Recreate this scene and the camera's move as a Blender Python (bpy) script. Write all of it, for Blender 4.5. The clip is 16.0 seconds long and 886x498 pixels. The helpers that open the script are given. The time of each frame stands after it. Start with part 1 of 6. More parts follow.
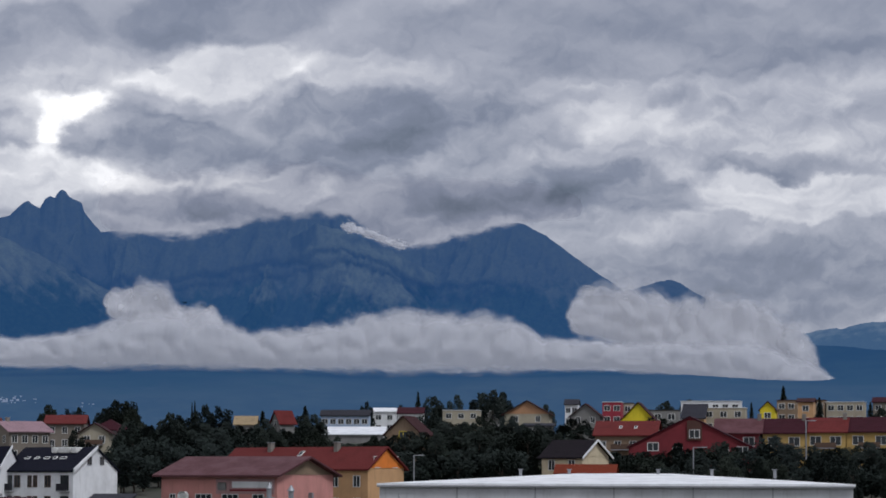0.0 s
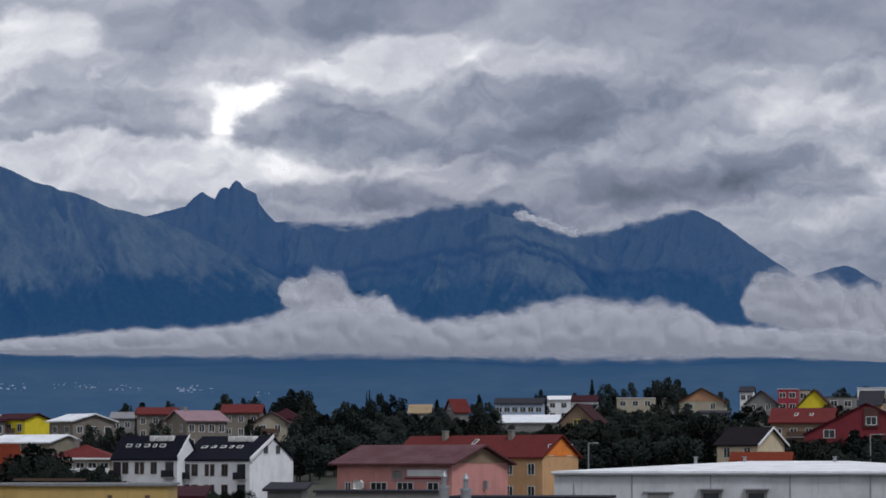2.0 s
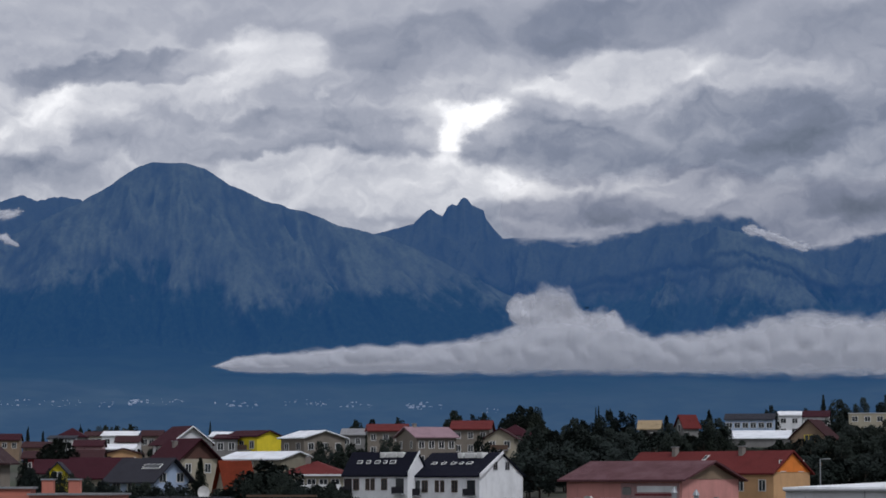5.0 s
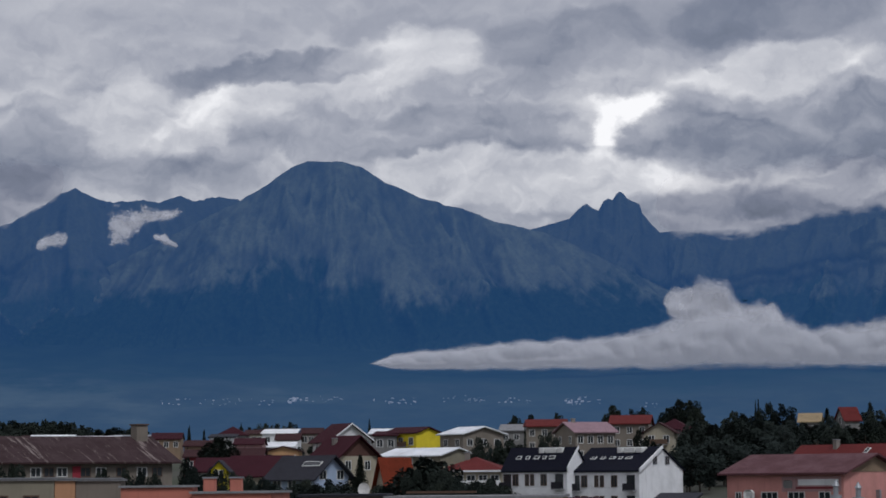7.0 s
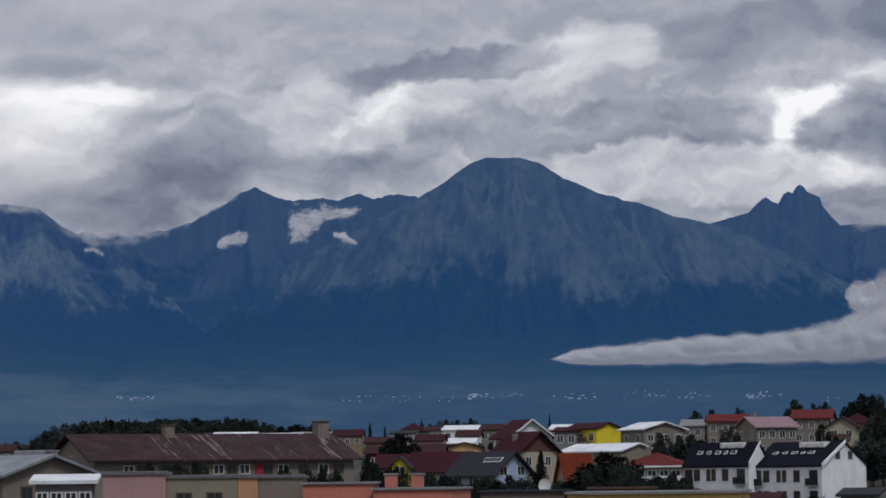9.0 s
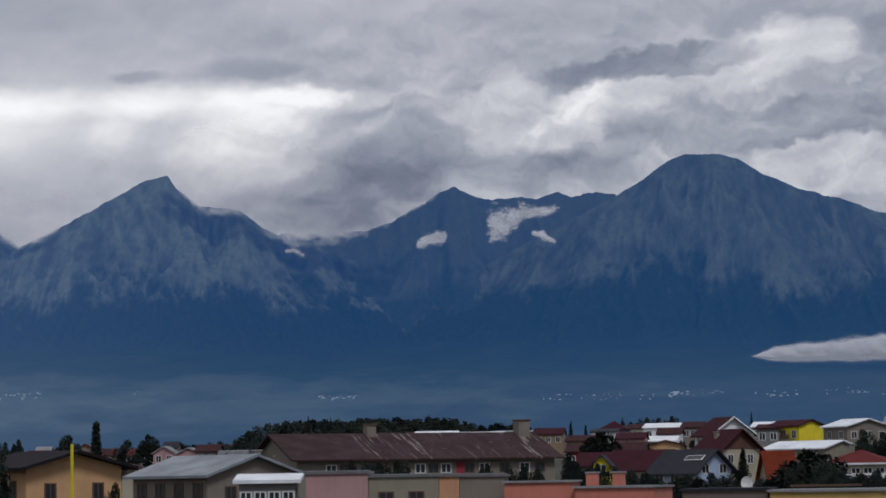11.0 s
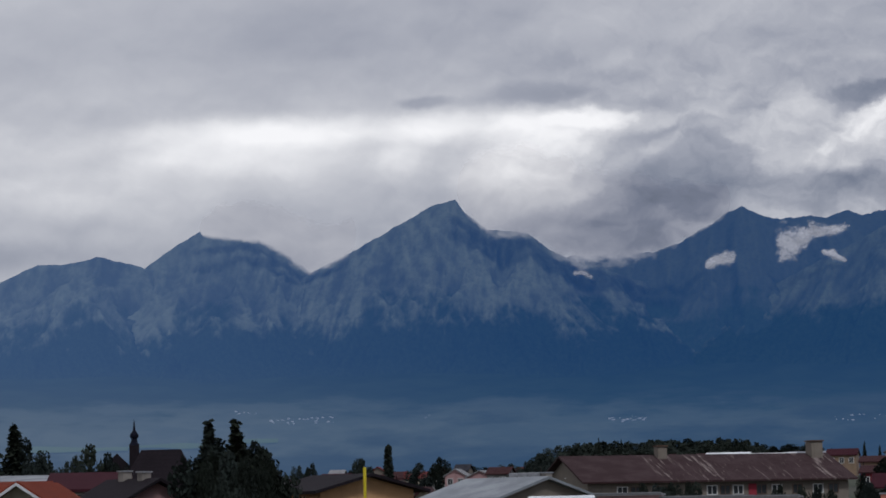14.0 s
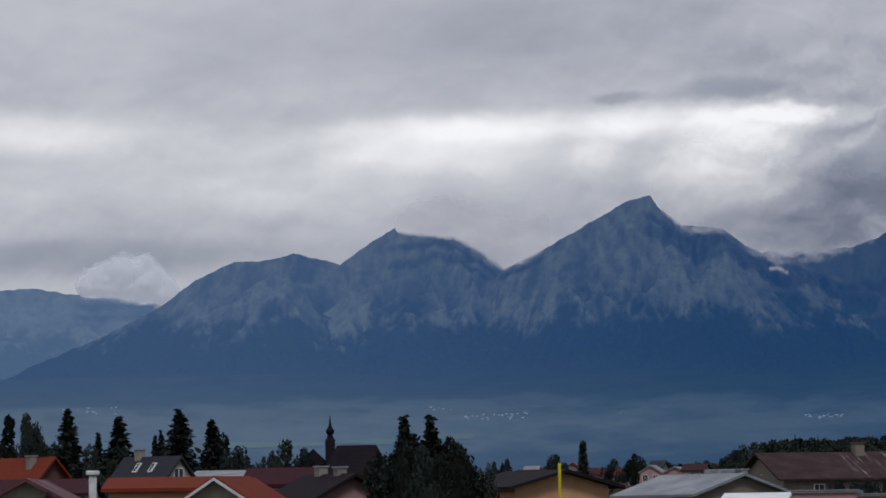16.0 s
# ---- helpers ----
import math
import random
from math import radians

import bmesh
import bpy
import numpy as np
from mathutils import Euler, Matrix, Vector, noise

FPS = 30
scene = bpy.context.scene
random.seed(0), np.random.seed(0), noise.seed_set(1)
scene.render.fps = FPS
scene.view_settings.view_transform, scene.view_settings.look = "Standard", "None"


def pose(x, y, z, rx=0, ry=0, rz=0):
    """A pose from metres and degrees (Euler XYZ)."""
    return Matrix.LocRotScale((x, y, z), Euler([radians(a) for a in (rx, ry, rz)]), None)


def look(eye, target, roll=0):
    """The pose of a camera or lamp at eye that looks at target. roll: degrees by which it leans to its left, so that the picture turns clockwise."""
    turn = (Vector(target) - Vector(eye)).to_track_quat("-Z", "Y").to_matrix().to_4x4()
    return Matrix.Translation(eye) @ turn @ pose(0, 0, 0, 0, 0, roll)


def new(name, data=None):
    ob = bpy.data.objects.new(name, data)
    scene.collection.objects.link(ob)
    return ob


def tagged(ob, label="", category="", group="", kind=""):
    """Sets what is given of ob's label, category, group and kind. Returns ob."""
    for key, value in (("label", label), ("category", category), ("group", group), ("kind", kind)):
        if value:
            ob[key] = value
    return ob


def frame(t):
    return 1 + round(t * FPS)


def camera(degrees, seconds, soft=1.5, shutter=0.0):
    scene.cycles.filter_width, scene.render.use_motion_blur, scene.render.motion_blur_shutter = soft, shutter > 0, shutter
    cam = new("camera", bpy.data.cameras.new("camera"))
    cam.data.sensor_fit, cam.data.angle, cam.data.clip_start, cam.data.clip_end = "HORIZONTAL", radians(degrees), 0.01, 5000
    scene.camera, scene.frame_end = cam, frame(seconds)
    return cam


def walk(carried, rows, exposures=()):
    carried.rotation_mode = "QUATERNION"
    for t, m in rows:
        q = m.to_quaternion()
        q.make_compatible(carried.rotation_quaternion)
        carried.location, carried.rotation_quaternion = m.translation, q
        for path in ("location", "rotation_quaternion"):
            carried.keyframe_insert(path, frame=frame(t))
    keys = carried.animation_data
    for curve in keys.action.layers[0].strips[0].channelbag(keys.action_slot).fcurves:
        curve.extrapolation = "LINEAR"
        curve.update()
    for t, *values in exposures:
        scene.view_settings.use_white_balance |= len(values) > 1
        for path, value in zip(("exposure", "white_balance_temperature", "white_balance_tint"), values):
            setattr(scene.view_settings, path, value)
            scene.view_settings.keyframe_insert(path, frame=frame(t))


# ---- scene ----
from collections import defaultdict

# ---------------------------------------------------------------- camera
cam = camera(18.9, 16.0, 1.7)
EYE = 9.0
TURNS = [
    (0, 0.000, 4.990, 0.147),
    (0.5, 1.248, 4.886, 0.071),
    (1, 1.835, 4.784, 0.030),
    (1.5, 2.672, 4.635, 0.012),
    (2, 3.731, 4.729, 0.016),
    (2.5, 4.764, 4.971, -0.002),
    (3, 5.834, 5.087, -0.046),
    (3.5, 6.437, 5.069, -0.028),
    (4, 6.626, 5.167, -0.013),
    (4.5, 7.057, 5.186, 0.010),
    (5, 8.650, 5.076, -0.017),
    (5.2, 9.198, 5.025, -0.031),
    (7.3, 12.310, 4.996, -0.541),
    (7.5, 12.522, 5.001, -0.540),
    (8, 13.515, 5.157, -0.579),
    (8.5, 14.635, 5.098, -0.679),
    (9, 15.883, 4.950, -0.706),
    (9.2, 16.204, 4.900, -0.717),
    (11.3, 20.727, 4.931, -0.941),
    (11.5, 21.038, 4.896, -0.959),
    (12, 22.097, 5.112, -1.032),
    (12.5, 23.453, 5.134, -1.105),
    (13, 24.338, 5.372, -1.126),
    (13.5, 25.155, 5.542, -1.098),
    (14, 26.389, 5.559, -1.103),
    (14.5, 27.522, 5.534, -1.079),
    (15, 28.020, 5.553, -1.002),
    (15.5, 29.111, 5.603, -0.868),
    (16, 30.588, 5.544, -0.843),
]


def way(az, el):
    a, e = radians(az), radians(el)
    return Vector((-math.sin(a) * math.cos(e), math.cos(a) * math.cos(e), math.sin(e)))


walk(cam, [(t, look((0, 0, EYE), Vector((0, 0, EYE)) + way(az, el), lean)) for t, az, el, lean in TURNS],
     [(0.0, 0.07), (2.0, 0.02), (5.0, -0.03), (8.0, -0.19), (12.0, -0.19), (16.0, -0.22)])


# ---------------------------------------------------------------- node helpers
class Nodes:
    """Short hands for a node tree."""

    def __init__(self, tree):
        self.tree = tree
        tree.nodes.clear()

    def add(self, kind, operation=None):
        n = self.tree.nodes.new(kind)
        if operation:
            n.operation = operation
        return n

    def link(self, a, b):
        self.tree.links.new(a, b)

    def put(self, value, socket):
        if isinstance(value, bpy.types.NodeSocket):
            self.link(value, socket)
        else:
            socket.default_value = value

    def math(self, op, a, b=0.0, c=0.0, clamp=False):
        n = self.add("ShaderNodeMath", op)
        n.use_clamp = clamp
        for i, v in enumerate((a, b, c)):
            self.put(v, n.inputs[i])
        return n.outputs[0]

    def vec(self, op, a, b=(0, 0, 0)):
        n = self.add("ShaderNodeVectorMath", op)
        self.put(a, n.inputs[0])
        self.put(b, n.inputs[1])
        return n.outputs["Value"] if op in ("LENGTH", "DOT_PRODUCT") else n.outputs[0]

    def noise(self, vector, scale, detail=4.0, rough=0.55, distortion=0.0, colour=False):
        n = self.add("ShaderNodeTexNoise")
        self.put(vector, n.inputs["Vector"])
        n.inputs["Scale"].default_value, n.inputs["Detail"].default_value = scale, detail
        n.inputs["Roughness"].default_value, n.inputs["Distortion"].default_value = rough, distortion
        return n.outputs["Color" if colour else 0]

    def round_about(self, p, lateral, depth, upward):
        """Place as turn, distance and height round the middle of the town, each stretched."""
        s = self.add("ShaderNodeSeparateXYZ")
        self.link(p, s.inputs[0])
        c = self.add("ShaderNodeCombineXYZ")
        self.link(self.math("MULTIPLY", self.math("ARCTAN2", s.outputs[0], s.outputs[1]), 3800.0 * lateral), c.inputs[0])
        self.link(self.math("MULTIPLY", self.vec("LENGTH", p), depth), c.inputs[1])
        self.link(self.math("MULTIPLY", s.outputs[2], upward), c.inputs[2])
        return c.outputs[0]

    def ramp(self, value, low, high, out0=0.0, out1=1.0, smooth=True):
        n = self.add("ShaderNodeMapRange")
        n.interpolation_type = "SMOOTHSTEP" if smooth else "LINEAR"
        self.put(value, n.inputs["Value"])
        for k, v in (("From Min", low), ("From Max", high), ("To Min", out0), ("To Max", out1)):
            self.put(v, n.inputs[k])
        return n.outputs[0]

    def mix(self, fac, a, b):
        n = self.add("ShaderNodeMix")
        n.data_type = "RGBA"
        self.put(fac, n.inputs[0])
        for v, i in ((a, 6), (b, 7)):
            self.put((*v, 1.0) if isinstance(v, tuple) and len(v) == 3 else v, n.inputs[i])
        return n.outputs[2]

    def colours(self, value, stops):
        n = self.add("ShaderNodeValToRGB")
        self.put(value, n.inputs[0])
        while len(n.color_ramp.elements) < len(stops):
            n.color_ramp.elements.new(0.5)
        for e, (pos, col) in zip(n.color_ramp.elements, stops):
            e.position, e.color = pos, (*col, 1.0)
        return n.outputs[0]


# ---------------------------------------------------------------- sky, sun
SUN_HIGH, SUN_TURN = radians(52), radians(133)
world = bpy.data.worlds.new("overcast_sky")
scene.world = world
world.use_nodes = True
W = Nodes(world.node_tree)
sky = W.add("ShaderNodeTexSky")
sky.sky_type, sky.sun_disc, sky.sun_elevation, sky.sun_rotation = "NISHITA", False, SUN_HIGH, SUN_TURN
MASSES = []


def mass(az, el, wide, tall, gain, lean=0.0, sharp=0.15, edge=1.3):
    """One cloud mass or gap: an ellipse of sky, bent by the billows, that lightens or darkens the deck."""
    MASSES.append((az, el, wide, tall, gain, lean, sharp, edge))


# the eastern sky: a white gap, two heavy heaps, pale tops
mass(7.86, 7.92, 1.07, 0.34, 0.36, 0, 0.5, 1.15)
mass(8.51, 7.39, 0.41, 0.55, 0.34, 0, 0.4, 1.2)
mass(6.22, 7.19, 2.01, 0.67, -0.16, 0, 0.6, 1.15)
mass(2.14, 7.48, 2.31, 0.97, -0.16, 0, 0.55, 1.15)
mass(-0.56, 7.74, 2.43, 1.03, -0.11, 0, 0.4, 1.2)
mass(4.72, 8.85, 2.43, 0.51, 0.17, 8, 0.3, 1.2)
mass(1.78, 8.88, 1.95, 0.43, 0.10)
mass(4.48, 10.12, 2.55, 0.67, -0.11, 10, 0.4, 1.2)
mass(-4.48, 9.60, 6.32, 1.03, -0.11, 0, 0.4, 1.2)
mass(-2.64, 8.52, 3.16, 0.34, 0.08)
mass(-3.86, 7.61, 1.22, 0.55, 0.12)
mass(-7.26, 7.69, 3.16, 0.85, 0.05)
mass(-3.98, 6.21, 1.82, 0.58, -0.16, -10, 0.4, 1.2)
mass(-7.01, 6.79, 1.09, 0.27, -0.12, 0, 0.3, 1.2)
mass(-7.73, 6.00, 2.80, 0.58, 0.20, 0, 0.55, 1.15)
mass(-6.40, 5.23, 4.38, 0.55, 0.04)
mass(-6.75, 4.26, 4.86, 0.91, -0.11, 0, 0.3, 1.3)
mass(6.51, 6.46, 2.07, 0.39, 0.05)
mass(5.60, 5.95, 2.2, 0.42, -0.09, 0, 0.3, 1.2)
mass(3.35, 6.38, 1.34, 0.43, 0.13, 0, 0.5, 1.15)
mass(1.15, 6.40, 1.34, 0.30, 0.03, 0, 0.4, 1.2)
mass(-1.17, 6.16, 2.31, 0.49, -0.12)
mass(4.22, 7.58, 0.49, 0.32, 0.07)
mass(1.04, 8.28, 0.85, 0.29, 0.07)
mass(-6.18, 8.07, 0.43, 0.22, -0.08)
mass(6.30, 8.84, 0.27, 0.15, -0.11)
# over the dome: a long dark bar, pale heaps, a bright hem
mass(15.55, 8.91, 2.55, 0.41, -0.20, 9, 0.45, 1.15)
mass(17.46, 8.01, 1.16, 0.46, 0.08, 0, 0.35, 1.25)
mass(12.99, 9.07, 2.07, 0.67, 0.17, 14, 0.4, 1.2)
mass(9.25, 9.40, 2.01, 0.73, -0.11, 0, 0.5, 1.15)
mass(5.99, 9.87, 2.68, 0.61, -0.06, 12, 0.4, 1.2)
mass(13.10, 7.56, 4.13, 0.55, -0.10, 0, 0.45, 1.15)
mass(10.66, 7.13, 1.95, 0.27, -0.08, 0, 0.4, 1.2)
mass(10.41, 6.48, 3.65, 0.63, 0.19, 0, 0.5, 1.2)
mass(16.72, 6.43, 2.19, 0.39, -0.02)
# the middle: a dark bar under a grey lid, a pale dome
mass(24.06, 8.12, 2.07, 0.55, 0.20, 0, 0.1, 1.4)
mass(24.42, 7.18, 1.95, 0.73, 0.18)
mass(21.28, 7.21, 1.34, 1.24, -0.05, 0, 0.4, 1.2)
mass(18.23, 7.84, 1.82, 0.79, 0.15, 0, 0.45, 1.25)
mass(16.14, 8.00, 1.70, 0.49, 0.10)
mass(17.87, 6.75, 2.31, 0.46, -0.06)
mass(22.74, 5.73, 2.31, 0.58, -0.14, 0, 0.4, 1.2)
mass(19.34, 6.33, 1.34, 0.30, 0.04)
# the west: a white gap beside the curling dome, then a smooth pale veil
mass(26.90, 7.81, 1.5, 0.66, 0.20, 30, 0.05, 1.35)
mass(27.12, 8.22, 5.11, 0.40, 0.18, 0, 0.2, 1.3)
mass(28.6, 7.25, 3.6, 0.85, 0.06, 0, 0.1, 1.4)
mass(30.77, 7.72, 3.16, 0.61, 0.22, 0, 0.1, 1.4)
mass(24.69, 7.17, 1.82, 1.03, 0.06, 0, 0.8, 1.05)
mass(23.32, 8.30, 1.03, 0.24, 0.14, 0, 0.4, 1.2)
mass(21.94, 6.20, 1.82, 0.80, -0.09, 0, 0.3, 1.3)
mass(26.50, 8.75, 0.79, 0.16, -0.12, 0, 0.4, 1.2)
mass(24.05, 8.80, 1.22, 0.36, -0.09, 0, 0.3, 1.2)
mass(30.35, 8.17, 3.16, 0.49, 0.12)
mass(38.89, 8.15, 3.28, 0.55, 0.15)
mass(35.02, 7.18, 4.38, 0.85, 0.05)
mass(35.51, 6.15, 4.38, 0.36, -0.04)
mass(37.69, 5.50, 5.11, 0.43, -0.09, 0, 0.3, 1.2)
mass(38.29, 4.77, 3.89, 0.30, 0.06)
mass(32.17, 10.19, 9.12, 1.09, -0.04)
mass(19.71, 6.74, 3.65, 0.73, -0.11)
mass(7.75, 8.91, 2.07, 0.73, 0.08)
mass(2.00, 5.90, 3.65, 0.73, -0.11, 0, 0.3, 1.3)
mass(8.04, 7.76, 1.46, 0.61, 0.17, 0, 0.2, 1.3)



def heap(n, p):
    v = n.add("ShaderNodeTexVoronoi")
    v.feature = "SMOOTH_F1"
    n.link(n.vec("MULTIPLY", p, (0.55, 0.85, 1.0)), v.inputs["Vector"])
    v.inputs["Scale"].default_value, v.inputs["Smoothness"].default_value = 0.9, 0.6
    v.inputs["Detail"].default_value, v.inputs["Roughness"].default_value = 1.0, 0.4
    return v.outputs["Distance"]


def cloud_tone(n, direction):
    """The colour of the cloud deck in a direction from the place."""
    split = n.add("ShaderNodeSeparateXYZ")
    n.link(direction, split.inputs[0])
    turn_deg = n.math("MULTIPLY", n.math("ARCTAN2", n.math("MULTIPLY", split.outputs[0], -1.0), split.outputs[1]), 57.29578)
    high_deg = n.math("MULTIPLY", n.math("ARCSINE", split.outputs[2]), 57.29578)
    joined = n.add("ShaderNodeCombineXYZ")
    n.link(turn_deg, joined.inputs[0])
    n.link(high_deg, joined.inputs[1])
    plain_uv = joined.outputs[0]
    # billows bend the edges of every cloud mass
    bend1 = n.vec("SUBTRACT", n.noise(plain_uv, 0.3, 2.0, 0.5, colour=True), (0.5, 0.5, 0.5))
    bend2 = n.vec("SUBTRACT", n.noise(n.vec("MULTIPLY", plain_uv, (0.8, 1.1, 1.0)), 0.8, 5.0, 0.52, colour=True), (0.5, 0.5, 0.5))
    calm_west = n.ramp(turn_deg, 19.0, 27.0, 1.0, 0.3)
    bend2 = n.vec("MULTIPLY", bend2, calm_west)
    uv = n.vec("ADD", plain_uv, n.vec("MULTIPLY", bend1, (1.4, 0.6, 0.0)))
    uv = n.vec("ADD", uv, n.vec("MULTIPLY", bend2, (1.9, 1.3, 0.0)))
    bend3 = n.vec("SUBTRACT", n.noise(plain_uv, 2.4, 4.0, 0.55, colour=True), (0.5, 0.5, 0.5))
    uv = n.vec("ADD", uv, n.vec("MULTIPLY", n.vec("MULTIPLY", bend3, calm_west), (0.34, 0.28, 0.0)))
    # heaps that are lit from above: the rise of the heap towards the light
    flat = n.vec("MULTIPLY", n.vec("ADD", plain_uv, n.vec("MULTIPLY", bend2, (0.7, 0.45, 0.0))), (0.5, 1.0, 1.0))
    relief = n.math("SUBTRACT", n.noise(flat, 0.75, 2.5, 0.42), n.noise(n.vec("ADD", flat, (0.12, 0.34, 0.0)), 0.75, 2.5, 0.42))
    # rounded heads of the heaps
    heads = n.math("SUBTRACT", heap(n, n.vec("ADD", uv, (0.1, 0.28, 0.0))), heap(n, uv))
    fine = n.noise(n.vec("MULTIPLY", uv, (0.5, 1.0, 1.0)), 0.5, 4.5, 0.48)
    calm = n.ramp(high_deg, 7.6, 10.5, 1.0, 0.45)
    west = n.ramp(turn_deg, 19.0, 29.0, 1.0, 0.3)
    rough_sky = n.math("MULTIPLY", calm, west)
    tone = n.math("ADD", n.math("MULTIPLY", n.math("SUBTRACT", fine, 0.5), 0.26), 0.50)
    tone = n.math("ADD", tone, n.math("MULTIPLY", n.math("ADD", n.math("MULTIPLY", relief, 0.5), n.math("MULTIPLY", heads, 0.2)), rough_sky))
    puff_uv = n.vec("MULTIPLY", n.vec("ADD", uv, n.vec("MULTIPLY", bend3, (0.3, 0.2, 0.0))), (0.75, 1.0, 1.0))
    puffs = n.math("SUBTRACT", n.noise(puff_uv, 1.5, 4.0, 0.5), n.noise(n.vec("ADD", puff_uv, (0.05, 0.16, 0.0)), 1.5, 4.0, 0.5))
    tone = n.math("ADD", tone, n.math("MULTIPLY", n.math("MULTIPLY", puffs, 0.42), rough_sky))
    crease = n.math("MINIMUM", n.math("ABSOLUTE", n.math("SUBTRACT", n.noise(n.vec("MULTIPLY", uv, (0.6, 1.0, 1.0)), 0.6, 3.0, 0.45), 0.5)), 0.16)
    tone = n.math("ADD", tone, n.math("MULTIPLY", n.math("MULTIPLY", n.math("SUBTRACT", crease, 0.07), 0.5), rough_sky))
    tone = n.math("ADD", tone, n.ramp(high_deg, 7.5, 10.5, 0.0, -0.02))
    tone = n.math("ADD", tone, n.math("ADD", n.ramp(turn_deg, 24.0, 36.0, 0.0, 0.08), n.ramp(turn_deg, 6.0, 22.0, 0.0, 0.08)))
    tone = n.math("ADD", tone, n.ramp(high_deg, 5.0, 6.9, -0.08, 0.0))
    for az, el, wide, tall, gain, lean, sharp, edge in MASSES:
        off = n.vec("SUBTRACT", uv, (az, el, 0.0))
        if lean:
            r = n.add("ShaderNodeVectorRotate")
            r.rotation_type = "Z_AXIS"
            n.link(off, r.inputs["Vector"])
            r.inputs["Angle"].default_value = radians(lean)
            off = r.outputs[0]
        far = n.vec("LENGTH", n.vec("MULTIPLY", off, (1 / wide, 1 / tall, 0.0)))
        if abs(gain) > 0.085:
            sharp = edge - (edge - sharp) * (0.55 if az < 20 else 1.0)
        tone = n.math("ADD", tone, n.ramp(far, sharp * (0.4 if gain > 0.24 else 1.0), edge + (0.15 if gain > 0.24 else 0.0), gain * 1.12, 0.0))
    return n.colours(tone, [(0.0, (0.112, 0.137, 0.19)), (0.25, (0.211, 0.238, 0.32)), (0.5, (0.398, 0.418, 0.497)), (0.75, (0.69, 0.70, 0.755)), (1.0, (1.1, 1.1, 1.13))])


cloud_colour = cloud_tone(W, W.add("ShaderNodeTexCoord").outputs["Generated"])
thin = W.add("ShaderNodeVectorMath", "SCALE")
W.link(sky.outputs[0], thin.inputs[0])
thin.inputs["Scale"].default_value = 0.08
whole = W.mix(0.95, thin.outputs[0], cloud_colour)
back = W.add("ShaderNodeBackground")
W.link(whole, back.inputs[0])
back.inputs[1].default_value = 1.0
W.link(back.outputs[0], W.add("ShaderNodeOutputWorld").inputs[0])

sun = new("sun", bpy.data.lights.new("sun", "SUN"))
sun.data.energy, sun.data.angle, sun.data.color = 1.6, radians(14), (0.94, 0.96, 1.0)
# the veiled sun stands behind the walker's right shoulder
sun.matrix_world = look((0, 0, 300), Vector((0, 0, 300)) + Vector((-0.45, 0.42, -0.8)))


# ---------------------------------------------------------------- materials
def start(name):
    m = bpy.data.materials.new(name)
    m.use_nodes = True
    n = Nodes(m.node_tree)
    shader = n.add("ShaderNodeBsdfPrincipled")
    n.link(shader.outputs[0], n.add("ShaderNodeOutputMaterial").inputs[0])
    where = n.add("ShaderNodeTexCoord").outputs["Object"]
    return m, n, shader, where


def bump(n, shader, height, strength, distance):
    b = n.add("ShaderNodeBump")
    b.inputs["Strength"].default_value, b.inputs["Distance"].default_value = strength, distance
    n.link(height, b.inputs["Height"])
    n.link(b.outputs[0], shader.inputs["Normal"])


def tint(c, k):
    return tuple(min(1.0, v * k) for v in c)


def plaster(name, colour, stain=0.75):
    """Rendered wall: broad weathering, fine grain, faint streaks that run down."""
    m, n, shader, where = start(name)
    broad = n.noise(where, 0.35, 5.0, 0.6)
    streak = n.noise(n.vec("MULTIPLY", where, (2.5, 2.5, 0.25)), 1.0, 4.0, 0.6)
    grain = n.noise(where, 14.0, 3.0, 0.6)
    col = n.mix(n.ramp(broad, 0.35, 0.75), colour, tint(colour, stain))
    col = n.mix(n.math("MULTIPLY", n.ramp(streak, 0.52, 0.75), 0.45), col, tint(colour, stain * 0.75))
    n.link(n.mix(n.math("MULTIPLY", grain, 0.25), col, tint(colour, 0.7)), shader.inputs["Base Color"])
    shader.inputs["Roughness"].default_value = 0.92
    bump(n, shader, grain, 0.3, 0.02)
    return m


def tiles(name, colour, pitch=0.35, rough=0.8):
    """Roof covering: rows of tiles as relief, single tiles of uneven tone, lichen and soot."""
    m, n, shader, where = start(name)
    brick = n.add("ShaderNodeTexBrick")
    n.link(n.vec("MULTIPLY", where, (1, 1, 1.4)), brick.inputs["Vector"])
    brick.inputs["Scale"].default_value = 1.0 / pitch * 0.5
    brick.inputs["Color1"].default_value = (*colour, 1)
    brick.inputs["Color2"].default_value = (*tint(colour, 0.85), 1)
    brick.inputs["Mortar"].default_value = (*tint(colour, 0.7), 1)
    brick.inputs["Mortar Size"].default_value = 0.03
    soot = n.noise(where, 0.5, 6.0, 0.65)
    speck = n.noise(where, 5.0, 4.0, 0.6)
    col = n.mix(n.math("MULTIPLY", n.ramp(soot, 0.45, 0.8), 0.6), brick.outputs[0], tint(colour, 0.45))
    n.link(n.mix(n.math("MULTIPLY", n.ramp(speck, 0.5, 0.8), 0.35), col, tuple(min(0.2, c * 1.5 + 0.012) for c in colour)), shader.inputs["Base Color"])
    shader.inputs["Roughness"].default_value = rough
    shader.inputs["Specular IOR Level"].default_value = 0.12
    bump(n, shader, brick.outputs[1], 0.4, 0.05)
    return m


